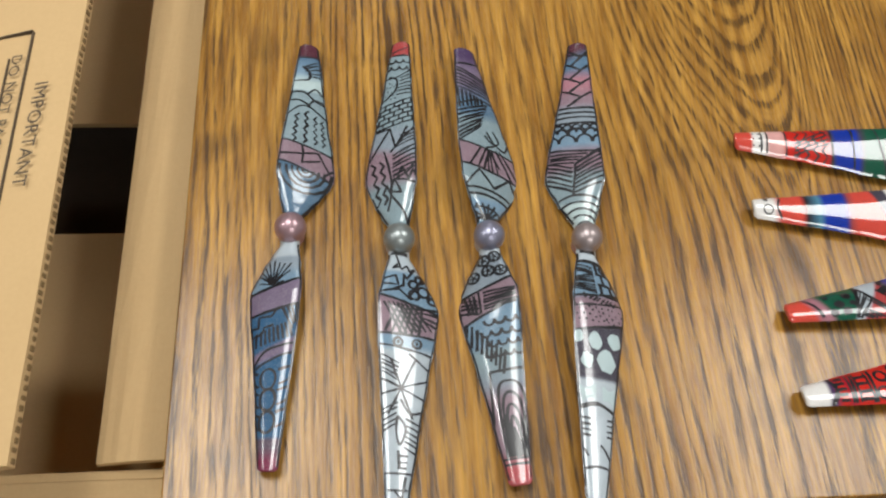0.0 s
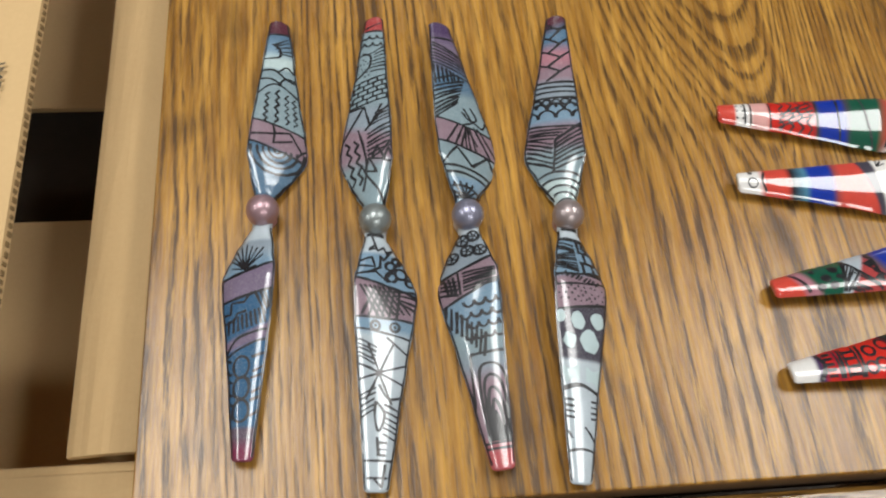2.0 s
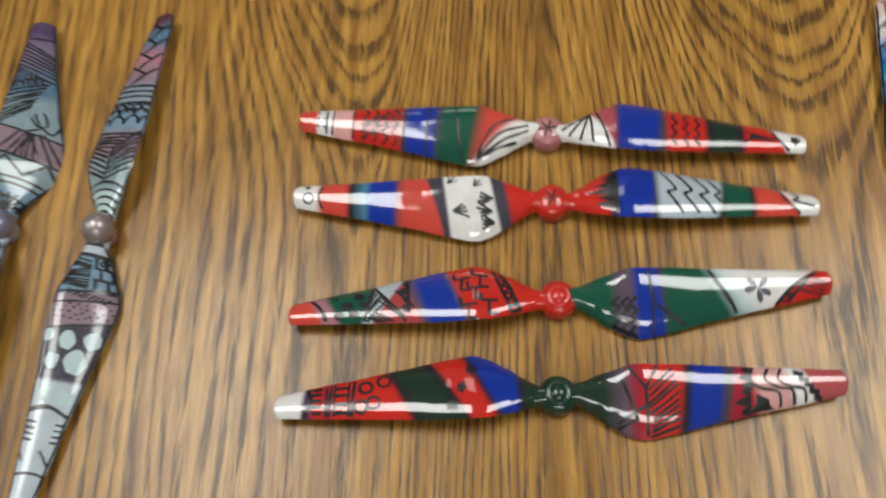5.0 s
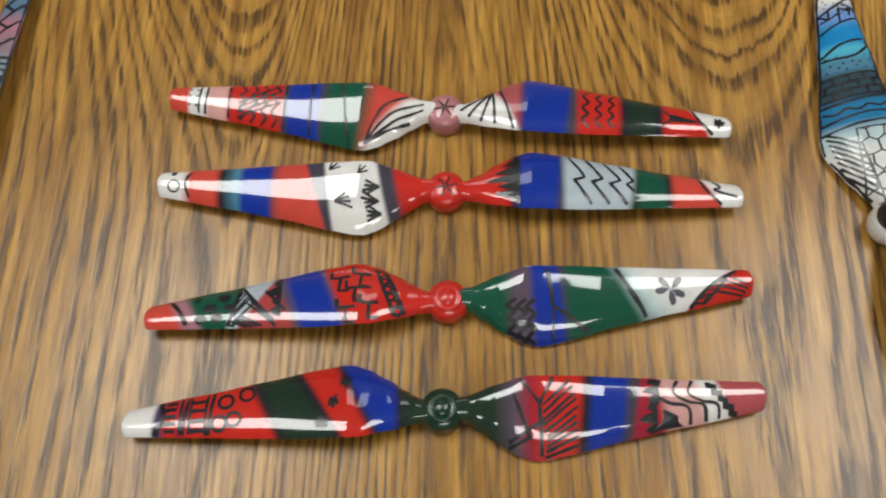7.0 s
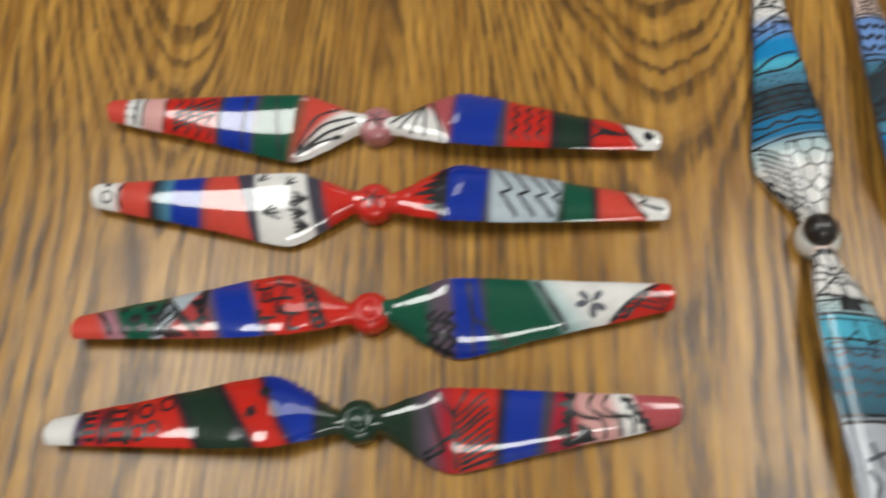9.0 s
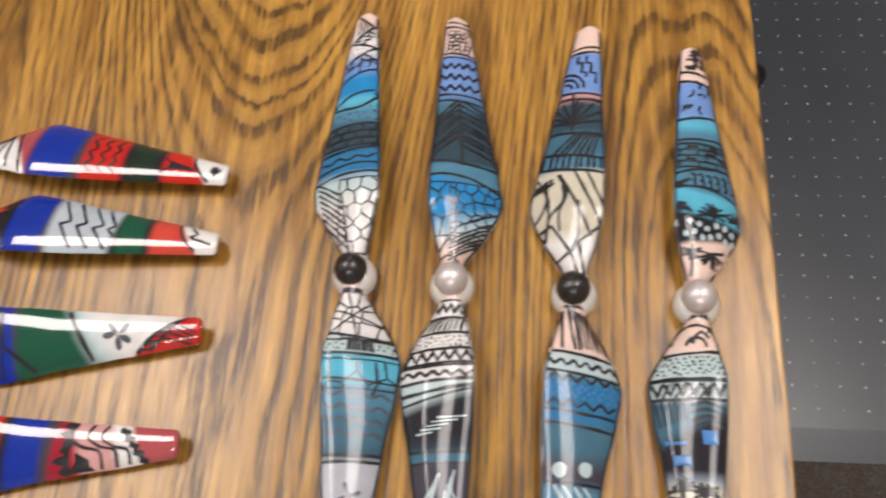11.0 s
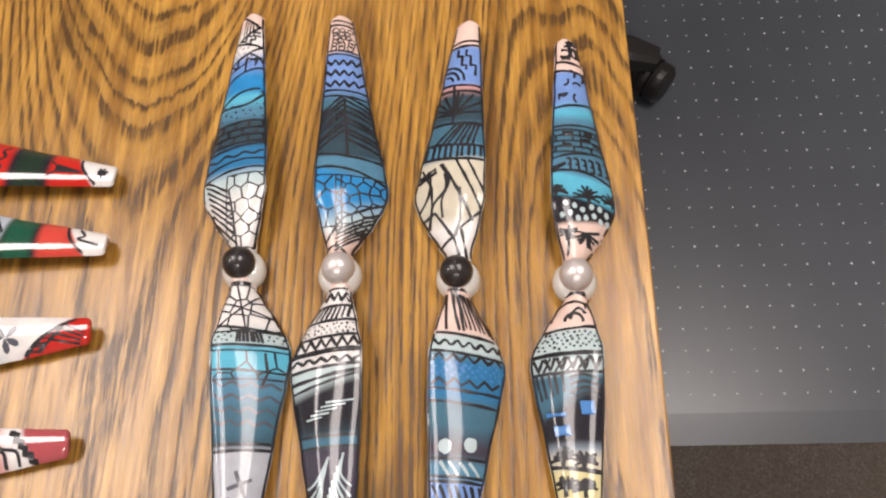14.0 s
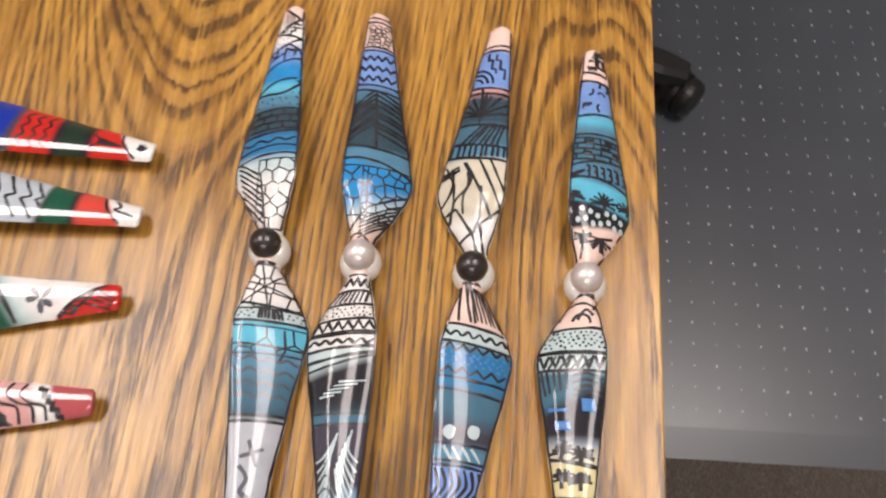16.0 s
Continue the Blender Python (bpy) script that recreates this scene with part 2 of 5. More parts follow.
# ---- room ----
X0, X1, Y0, Y1 = -2.6, 2.6, -2.6, 3.4
structure("floor", box_bm(X0, X1, Y0, Y1, -0.05, -0.004), CARPET, "dark grey-brown loop-pile office carpet", "floor")
structure("ceiling", box_bm(X0, X1, Y0, Y1, CEIL, CEIL + 0.1), CEILING_TILE, "plain light grey office ceiling", "ceiling")
structure("wall_north", box_bm(X0, X1, Y1, Y1 + 0.1, -0.05, CEIL), WALL_PAINT, "plain beige-grey painted wall", "wall")
structure("wall_south", box_bm(X0, X1, Y0 - 0.1, Y0, -0.05, CEIL), WALL_PAINT, "plain beige-grey painted wall", "wall")
structure("wall_west", box_bm(X0 - 0.1, X0, Y0, Y1, -0.05, CEIL), WALL_PAINT, "plain beige-grey painted wall", "wall")
structure("wall_east", box_bm(X1, X1 + 0.1, Y0, Y1, -0.05, CEIL), WALL_PAINT, "plain beige-grey painted wall", "wall")

for lx, ly, sx, sy, _w in LAMPS:
    lamp = base("ceiling_light", pose(lx, ly, CEIL), "white recessed fluorescent ceiling light fixture", "ceiling light", "ceiling lights")
    for side in ((-sx / 2 - 0.02, -sx / 2, -sy / 2, sy / 2), (sx / 2, sx / 2 + 0.02, -sy / 2, sy / 2),
                 (-sx / 2 - 0.02, sx / 2 + 0.02, -sy / 2 - 0.02, -sy / 2), (-sx / 2 - 0.02, sx / 2 + 0.02, sy / 2, sy / 2 + 0.02)):
        part("frame", box_bm(*side, -0.035, -0.001), METAL, lamp)

# ---- floor mat under the chair ----
MX0, MX1, MY0, MY1 = 0.30, 1.50, 0.198, 1.42


def floor_mat():
    bm = bmesh.new()
    lo = [(MX0, MY0), (MX1, MY0 + 0.012), (MX1, MY1), (MX0, MY1)]
    hi = [(MX0 + 0.03, MY0 + 0.038), (MX1 - 0.03, MY0 + 0.05), (MX1 - 0.03, MY1 - 0.03), (MX0 + 0.03, MY1 - 0.03)]
    a = [bm.verts.new((x, y, -0.0035)) for x, y in lo]
    b = [bm.verts.new((x, y, 0.003)) for x, y in hi]
    bm.faces.new(b)
    for i in range(4):
        j = (i + 1) % 4
        bm.faces.new((a[i], a[j], b[j], b[i]))
    return bm


mat_thing = base("chair_mat", pose(0, 0, 0), "clear grey vinyl chair mat with white stud dots on carpet", "floor mat")
part("sheet", floor_mat(), VINYL, mat_thing)
verts, faces = [], []
rnd = random.Random(4)
step = 0.0285
for i in range(int((MX1 - MX0 - 0.08) / step)):
    for j in range(int((MY1 - MY0 - 0.09) / step)):
        x = MX0 + 0.045 + i * step + rnd.uniform(-0.0006, 0.0006)
        y = MY0 + 0.062 + j * step + 0.010 * (x - MX0) / (MX1 - MX0) + rnd.uniform(-0.0006, 0.0006)
        r = 0.0016 * rnd.uniform(0.55, 1.15)
        k = len(verts)
        verts += [(x + r * math.cos(a * math.pi / 3), y + r * math.sin(a * math.pi / 3), 0.0032) for a in range(6)] + [(x, y, 0.0042)]
        faces += [(k + a, k + (a + 1) % 6, k + 6) for a in range(6)]
studs = new("stud", mesh_of("stud", verts, faces, STUD))
studs.parent = mat_thing
tagged(studs, "small white studs", kind="stuff")

# ---- office chair foot under the table ----
chair = base("office_chair", pose(0.64, 0.79, 0.0, 0, 0, -14), "black plastic office chair base under the table", "chair")
bm = bmesh.new()
prof = [(0.0, 0.026, 0.020, 0.105), (0.16, 0.022, 0.018, 0.092), (0.27, 0.020, 0.015, 0.078), (0.305, 0.014, 0.012, 0.074)]
rings = []
for px, hw, hh, pz in prof:
    rings.append([bm.verts.new((px, hw * c, pz + hh * s)) for c, s in ((-1, -1), (1, -1), (1, 0.5), (0.6, 1), (-0.6, 1), (-1, 0.5))])
for a, b in zip(rings, rings[1:]):
    for i in range(6):
        bm.faces.new((a[i], b[i], b[(i + 1) % 6], a[(i + 1) % 6]))
bm.faces.new(rings[0])
bm.faces.new(rings[-1][::-1])
leg = part("base_leg", bm, BLACK_PLASTIC, chair)
for k in range(1, 5):
    other = new("base_leg", leg.data)
    other.parent = chair
    other.matrix_basis = pose(0, 0, 0, 0, 0, 72 * k)
part("hub", lathe([(0, 0.085), (0.045, 0.085), (0.045, 0.13), (0.03, 0.14), (0.028, 0.4), (0, 0.4)], 24), BLACK_PLASTIC, chair, smooth=False)
for k in range(5):
    c = new("caster")
    c.parent = chair
    c.matrix_basis = pose(0, 0, 0, 0, 0, 72 * k) @ pose(0.30, 0, 0, 0, 0, 64)
    for s in (-1, 1):
        w = lathe([(0, -0.013), (0.023, -0.013), (0.0285, -0.008), (0.0295, 0.0), (0.0285, 0.008), (0.023, 0.013), (0.010, 0.014), (0, 0.010)], 28)
        bmesh.ops.transform(w, matrix=pose(0, s * 0.016, 0.0305, 90 * s, 0, 0), verts=w.verts)
        part("wheel", w, BLACK_PLASTIC, c)
    hood = lathe([(0.030, -0.006), (0.031, 0.0), (0.030, 0.006)], 28)
    bmesh.ops.transform(hood, matrix=pose(0, 0, 0.031, 90, 0, 0), verts=hood.verts)
    part("hood", hood, BLACK_PLASTIC, c)
    part("stem", box_bm(-0.008, 0.008, -0.006, 0.006, 0.030, 0.078, 0.002), BLACK_PLASTIC, c)

# ---- table ----
table = base("table", pose(0, 0, 0), "varnished oak table with cathedral grain", "table")
part("tabletop", box_bm(0, TW, 0, TL, T - 0.004, T, 0.0008), OAK, table)
part("core", box_bm(0.0012, TW - 0.0012, 0.0022, TL - 0.002, T - 0.036, T - 0.004), DARK_BAND, table, "dark brown edge band")
part("apron", box_bm(0.05, TW - 0.05, 0.06, 0.08, T - 0.11, T - 0.036), OAK_EDGE, table)
part("apron", box_bm(0.05, TW - 0.05, TL - 0.08, TL - 0.06, T - 0.11, T - 0.036), OAK_EDGE, table)
for lx in (0.05, TW - 0.10):
    for ly in (0.06, TL - 0.11):
        part("leg", box_bm(lx, lx + 0.05, ly, ly + 0.05, -0.004, T - 0.036, 0.003), OAK_EDGE, table)

lower = base("low_cabinet", pose(0, 0, 0), "glossy oak low cabinet against the table edge", "cabinet")
part("top", box_bm(-0.02, TW + 0.0, -0.45, -0.0006, T - 0.046, T - 0.024, 0.003), OAK_LOW, lower)
part("body", box_bm(0.0, TW - 0.02, -0.43, -0.02, -0.004, T - 0.046), OAK_EDGE, lower)

# ---- cardboard box ----
carton = base("cardboard_box", pose(0, 0, 0), "open brown corrugated cardboard box with a printed flap", "box")
BX0, BX1, BY0, BY1, BZ = -0.30, -0.004, 0.030, 0.62, 0.705
part("wall", box_bm(BX1 - 0.004, BX1, BY0, BY1, -0.004, BZ), CARD, carton)
part("wall", box_bm(BX0, BX0 + 0.004, BY0, BY1, -0.004, BZ), CARD, carton)
part("wall", box_bm(BX0 + 0.004, BX1 - 0.004, BY0, BY0 + 0.004, -0.004, BZ - 0.001), CARD, carton)
part("wall", box_bm(BX0 + 0.004, BX1 - 0.004, BY1 - 0.004, BY1, -0.004, BZ - 0.001), CARD, carton)


def sheet(u0, u1, v0, v1, thick, bow, parent, name, m, label="", notch=0.0):
    """A slightly bowed board of cardboard, u across and v along."""
    bm = bmesh.new()
    nu, nv = 10, 24
    top = [[bm.verts.new((u0 + (u1 - u0) * i / nu, v0 + (v1 - v0) * j / nv + notch * noise.noise((i * 0.4, j * 0.8, u0)),
                          bow * math.sin(math.pi * i / nu) + 0.0006 * noise.noise((i * 0.7, j * 0.5, v0)))) for j in range(nv + 1)] for i in range(nu + 1)]
    for i in range(nu):
        for j in range(nv):
            bm.faces.new((top[i][j], top[i + 1][j], top[i + 1][j + 1], top[i][j + 1]))
    r = bmesh.ops.extrude_face_region(bm, geom=bm.faces[:])
    for v in [e for e in r["geom"] if isinstance(e, bmesh.types.BMVert)]:
        v.co.z -= thick
    bmesh.ops.recalc_face_normals(bm, faces=bm.faces[:])
    ob = part(name, bm, CARD, parent, label)
    ob.matrix_basis = m
    return ob


# the flap beside the table, leaning in a little, and the one at the near end
side_flap = sheet(-0.032, 0.0, 0.036, 0.60, 0.004, 0.0012, carton, "side_flap", pose(BX1 - 0.001, 0, BZ + 0.008, 0, -7, 0))
near_flap = sheet(-0.29, -0.006, -0.13, 0.030, 0.004, 0.002, carton, "near_flap", pose(-0.002, 0, BZ - 0.004, 4, 0, 0))
# the printed flap springs up from the far wall of the box
FLAP = pose(BX0 + 0.002, 0, BZ + 0.005, 0, -17.5, 0)
flap = sheet(0.0, 0.266, 0.015, 0.60, 0.0045, 0.003, carton, "printed_flap", FLAP, "cardboard flap with printed lettering")
bm = bmesh.new()
rnd = random.Random(9)
y = 0.016
while y < 0.598:
    w = rnd.uniform(0.0016, 0.0026)
    z0 = rnd.uniform(-0.0038, -0.0030)
    box_bm(0.2658, 0.2666, y, y + w, z0, z0 + rnd.uniform(0.0018, 0.0026), bm=bm)
    y += w + rnd.uniform(0.0016, 0.0024)
core = part("corrugation", bm, CARD_CORE, flap)
# inner boards of the box, with a dark gap between them
part("inner_board", box_bm(BX0 + 0.005, BX1 - 0.005, 0.290, BY1 - 0.005, 0.618, 0.622), CARD, carton)
part("inner_board", box_bm(BX0 + 0.005, BX1 - 0.005, BY0 + 0.005, 0.2055, 0.618, 0.622), CARD, carton)
# sheet added below the gap; its dark colour paints the shade down there
part("shade_sheet", box_bm(BX0 + 0.005, BX1 - 0.005, 0.16, 0.36, 0.56, 0.564), HOLE_SHADE, carton, "black lining in the gap")


def lettering(text, size, u, v, parent, gap=0.0):
    """Printed words that run along the flap, towards its near end."""
    c = bpy.data.curves.new("print", "FONT")
    c.body, c.size, c.resolution_u, c.fill_mode, c.space_character = text, size, 3, "FRONT", 1.0 + gap
    tmp = bpy.data.objects.new("print", c)
    scene.collection.objects.link(tmp)
    bpy.context.view_layer.update()
    me = bpy.data.meshes.new_from_object(tmp.evaluated_get(bpy.context.evaluated_depsgraph_get()))
    bpy.data.objects.remove(tmp)
    me.materials.clear()
    me.materials.append(PRINT)
    ob = new("lettering", me)
    ob.parent = parent
    ob.matrix_basis = pose(u, v, 0.0026, 0, 0, -92)
    return ob


lettering("IMPORTANT", 0.0098, 0.2485, 0.192, flap, 0.04)
lettering("DO NOT PACK", 0.0080, 0.2330, 0.2115, flap, 0.08)
part("printed_rule", box_bm(0.2406, 0.2412, 0.070, 0.2245, 0.0006, 0.0022), PRINT, flap)
part("printed_rule", box_bm(0.170, 0.2412, 0.2245, 0.2251, 0.0006, 0.0030), PRINT, flap)
part("printed_rule", box_bm(0.2305, 0.2310, 0.174, 0.2105, 0.0006, 0.0024), PRINT, flap)
for v0, v1 in ((0.181, 0.2105), (0.146, 0.176), (0.114, 0.142)):
    part("printed_bar", box_bm(0.2195, 0.2240, v0, v1, 0.0010, 0.0026), PRINT, flap)

# ---- propellers ----
COL = dict(maroon=(0.08, 0.016, 0.03), blue=(0.085, 0.16, 0.25), sky=(0.17, 0.27, 0.37), teal=(0.22, 0.30, 0.335), mauve=(0.25, 0.17, 0.21), grey=(0.23, 0.28, 0.33),
           silver=(0.42, 0.48, 0.53), purple=(0.17, 0.13, 0.20), deep=(0.03, 0.10, 0.20), magenta=(0.17, 0.02, 0.06), red=(0.52, 0.018, 0.010), crimson=(0.33, 0.012, 0.03),
           brick=(0.36, 0.05, 0.05), violet=(0.065, 0.035, 0.10), pink=(0.62, 0.33, 0.31), rose=(0.36, 0.16, 0.20), salmon=(0.40, 0.075, 0.085), white=(0.72, 0.70, 0.68), navy=(0.004, 0.028, 0.30),
           green=(0.005, 0.075, 0.042), moss=(0.010, 0.028, 0.015), black=(0.014, 0.013, 0.018), coral=(0.56, 0.060, 0.040), peach=(0.72, 0.53, 0.46), azure=(0.012, 0.22, 0.50),
           cyan=(0.08, 0.40, 0.55), lilac=(0.15, 0.27, 0.56), dusk=(0.05, 0.14, 0.20), slate=(0.03, 0.06, 0.08), steel=(0.07, 0.20, 0.30), cream=(0.55, 0.51, 0.40), sand=(0.62, 0.55, 0.30),
           ash=(0.40, 0.42, 0.46), ocean=(0.02, 0.16, 0.33), pale=(0.45, 0.56, 0.57), plum=(0.10, 0.07, 0.10), coal=(0.05, 0.045, 0.065))
STRAIGHT = ((0, 4.6), (10, 5), (20, 7.7), (31, 10.2), (50, 9.8), (70, 8.5), (90, 7.1), (120, 5.2))
BULGE = ((0, 4.6), (8, 5), (14, 8.8), (20, 13.4), (28, 18.4), (33, 20.3), (37, 20.4), (46, 18.9), (67, 14.6), (90, 10.4), (120, 5.4))


def along(table_, r):
    xs, ys = zip(*table_)
    i = max(1, min(len(xs) - 1, int(np.searchsorted(xs, r))))
    f = min(1, max(0, (r - xs[i - 1]) / (xs[i] - xs[i - 1])))
    f = f * f * (3 - 2 * f) * 0.35 + f * 0.65
    return ys[i - 1] + (ys[i] - ys[i - 1]) * f


class Blade:
    """One blade in millimetres: r outwards, y across (the bulge at +y), z up. k scales it to the propeller's length."""

    def __init__(self, k, bands, wide, twist, soft, crown, pace=1.0):
        self.k, self.bands, self.wide, self.twist, self.soft, self.crown = k, bands, wide, twist, soft, crown
        self.R, self.pace = 120 * k, pace

    def edges(self, r):
        q = r / self.k
        s, b = along(STRAIGHT, q), along(BULGE, q)
        w = self.wide + (1 - self.wide) * np.interp(q, (0, 10, 25, 90, 120), (1, 1, 0, 0.1, 0.35))
        s, b = s * w, b * w
        if q > 117.6:                                # rounded tip
            cut = 2.4 * (1 - math.sqrt(max(0.0, 1 - ((q - 117.6) / 2.41) ** 2)))
            s, b = s - cut * 0.7, b - cut
        return -s * self.k, b * self.k

    def height(self, r, y, upper=True):
        lo, hi = self.edges(r)
        mid, half = (lo + hi) / 2, max(0.5, (hi - lo) / 2)
        v = max(-1.0, min(1.0, (y - mid) / half))
        q = r / self.k
        twist = math.tan(math.radians(np.interp(q, (0, 12, 30, 60, 120), (3, 0.75 * self.twist, self.twist, 0.64 * self.twist, 0.46 * self.twist))))
        zc = np.interp(q, (0, 10, 35, 120), (5.5, 5.8, 7.9, 6.0))
        thick = np.interp(q, (0, 20, 60, 120), (3.4, 2.0, 1.5, 1.0))
        # a nearly flat face whose edges roll over
        bow = (1 - abs(v) ** 4.0) * thick if upper else -(1 - abs(v) ** 3.0) * thick * 0.35
        return zc - (y - mid) * twist + bow + (self.crown if upper else 0.0) * (1 - v * v)

    def colour(self, u, s):
        """The airbrushed bands from hub to tip: (end, colour, lean across the blade, softness in millimetres)."""
        start, out = 0.0, None
        for end, name, *more in self.bands:
            lean, soft = more[0] if more else 0.0, more[1] if len(more) > 1 else self.soft
            c = np.array(COL[name])
            if out is None:
                out = c
            else:
                f = min(1.0, max(0.0, (u - start) * self.R / was + 0.5))
                out = out * (1 - f) + c * f
            start, was = end + lean * (s - 0.5), soft
        return out


def blade_mesh(bl, side, finish):
    nr, nv = 200, 24
    verts, faces, cols = [], [], []
    for up in (True, False):
        for i in range(nr + 1):
            r = 3.0 + (bl.R - 3.0) * i / nr
            lo, hi = bl.edges(r)
            for j in range(nv + 1):
                v = math.sin((j / nv - 0.5) * math.pi)
                y = (lo + hi) / 2 + v * (hi - lo) / 2
                verts.append((r / 1000, side * y / 1000, bl.height(r, y, up) / 1000))
                cols.append(bl.colour(r / bl.R * bl.pace, v / 2 + 0.5))
    n = (nr + 1) * (nv + 1)
    w = nv + 1
    for i in range(nr):
        for j in range(nv):
            a = i * w + j
            q = (a, a + w, a + w + 1, a + 1)
            faces.append(q if side > 0 else q[::-1])
            q = (a + n, a + n + 1, a + n + w + 1, a + n + w)
            faces.append(q if side > 0 else q[::-1])
        for j, flip in ((0, False), (nv, True)):
            a = i * w + j
            q = (a, a + n, a + n + w, a + w)
            faces.append(q[::-1] if flip == (side > 0) else q)
    for j in range(nv):
        a = nr * w + j
        q = (a, a + n, a + n + 1, a + 1)
        faces.append(q if side > 0 else q[::-1])
    me = mesh_of("blade", verts, faces, finish, True)
    bmx = bmesh.new()
    bmx.from_mesh(me)
    bmesh.ops.recalc_face_normals(bmx, faces=bmx.faces[:])
    bmx.to_mesh(me)
    bmx.free()
    layer = me.color_attributes.new("paint", "FLOAT_COLOR", "POINT")
    layer.data.foreach_set("color", np.c_[np.array(cols), np.ones(len(cols))].astype(np.float32).ravel())
    return me


def cells_of(pts, r0, r1, lo, hi):
    """The outline of the patch nearer to each point than to any other."""
    for a, p in enumerate(pts):
        poly = [(r0, lo), (r1, lo), (r1, hi), (r0, hi)]
        for b, q in enumerate(pts):
            if a == b or math.hypot(q[0] - p[0], q[1] - p[1]) > 14:
                continue
            m, d = ((p[0] + q[0]) / 2, (p[1] + q[1]) / 2), (q[0] - p[0], q[1] - p[1])
            cut = []
            for (x0, y0), (x1, y1) in zip(poly, poly[1:] + poly[:1]):
                s0, s1 = (x0 - m[0]) * d[0] + (y0 - m[1]) * d[1], (x1 - m[0]) * d[0] + (y1 - m[1]) * d[1]
                if s0 <= 0:
                    cut.append((x0, y0))
                if s0 * s1 < 0:
                    f = s0 / (s0 - s1)
                    cut.append((x0 + f * (x1 - x0), y0 + f * (y1 - y0)))
            poly = cut
            if len(poly) < 3:
                break
        if len(poly) > 2:
            yield p, poly


class Pen:
    """Pen work on one blade. Points are (u, s): u from the hub (0) to the tip (1), s from the straight edge (0) to the bulge (1); lengths in millimetres."""

    def __init__(self, bl, side, seed, nib):
        self.bl, self.side, self.nib, self.rnd = bl, side, nib, random.Random(seed)
        self.inks = {}
        self.tone = "ink"

    def use(self, tone):
        self.tone = tone
        return self

    def mm(self, p):
        r = p[0] * self.bl.R / self.bl.pace
        lo, hi = self.bl.edges(min(r, self.bl.R * 0.995))
        return r, lo + p[1] * (hi - lo)

    def put(self, r, y, lift):
        v = self.inks.setdefault(self.tone, ([], []))[0]
        v.append((r / 1000, self.side * y / 1000, (self.bl.height(r, y) + lift) / 1000))
        return len(v) - 1

    def inside(self, r, y):
        if not 5.0 < r < self.bl.R - 0.5:
            return False
        lo, hi = self.bl.edges(r)
        return lo + 0.35 <= y <= hi - 0.35

    def trace(self, pts, w):
        """A pen line of width w through pts in millimetres."""
        w *= self.nib
        fine = []
        for (r0, y0), (r1, y1) in zip(pts, pts[1:]):
            n = max(1, int(math.hypot(r1 - r0, y1 - y0) / 0.7))
            fine += [(r0 + (r1 - r0) * i / n, y0 + (y1 - y0) * i / n) for i in range(n)]
        fine.append(pts[-1])
        seed, last = self.rnd.random() * 50, None
        for i, (r, y) in enumerate(fine):
            r, y = r + 0.22 * noise.noise((i * 0.12, seed, 1.0)), y + 0.22 * noise.noise((i * 0.12, seed, 7.0))
            if not self.inside(r, y):
                last = None
                continue
            a, b = fine[max(0, i - 1)], fine[min(len(fine) - 1, i + 1)]
            dr, dy = b[0] - a[0], b[1] - a[1]
            d = math.hypot(dr, dy) or 1.0
            h = w / 2 * (0.92 + 0.45 * noise.noise((i * 0.15, seed, 3.0)))
            p = (self.put(r - dy / d * h, y + dr / d * h, 0.14), self.put(r + dy / d * h, y - dr / d * h, 0.14))
            if last:
                self.inks[self.tone][1].append((last[0], last[1], p[1], p[0]))
            last = p

    def fill(self, *pts):
        self.fill_mm([self.mm(p) for p in pts])

    def fill_mm(self, pts):
        if not pts:
            return
        c = (sum(p[0] for p in pts) / len(pts), sum(p[1] for p in pts) / len(pts))
        rings = []
        for f in (1.0, 0.5):
            ring = []
            for r, y in pts:
                r, y = c[0] + (r - c[0]) * f, c[1] + (y - c[1]) * f
                r = min(max(r, 5.0), self.bl.R - 0.6)
                lo, hi = self.bl.edges(r)
                ring.append(self.put(r, min(hi - 0.3, max(lo + 0.3, y)), 0.17))
            rings.append(ring)
        faces, n = self.inks[self.tone][1], len(pts)
        for i in range(n):
            j = (i + 1) % n
            faces.append((rings[0][i], rings[0][j], rings[1][j], rings[1][i]))
        faces.append(tuple(rings[1]))

    def line(self, *pts, w=0.8):
        self.trace([self.mm(p) for p in pts], w)

    def curve(self, *pts, w=0.8):
        """A smooth line through the points."""
        q = [self.mm(p) for p in pts]
        q = [q[0]] + q + [q[-1]]
        out = []
        for a, b, c, d in zip(q, q[1:], q[2:], q[3:]):
            for i in range(8):
                t = i / 8
                out.append(tuple(0.5 * (2 * b[k] + (c[k] - a[k]) * t + (2 * a[k] - 5 * b[k] + 4 * c[k] - d[k]) * t * t + (3 * b[k] - a[k] - 3 * c[k] + d[k]) * t ** 3) for k in (0, 1)))
        self.trace(out + [q[-1]], w)

    def across(self, *us, lean=0.0, bow=0.0, s0=0.0, s1=1.0, w=0.8):
        for u in us:
            ss = [s0 + (s1 - s0) * i / 8 for i in range(9)]
            self.line(*[(u + lean * (s - 0.5) + bow * math.sin(math.pi * s), s) for s in ss], w=w)

    def hatch(self, a, b, c, d, n, w=0.7, jit=0.25):
        """n strokes that run from the edge a-d to the edge b-c."""
        a, b, c, d = map(self.mm, (a, b, c, d))
        for i in range(n):
            t = (i + 0.5 + self.rnd.uniform(-jit, jit) * 0.6) / n
            self.trace([(a[0] + (d[0] - a[0]) * t, a[1] + (d[1] - a[1]) * t), (b[0] + (c[0] - b[0]) * t, b[1] + (c[1] - b[1]) * t)], w)

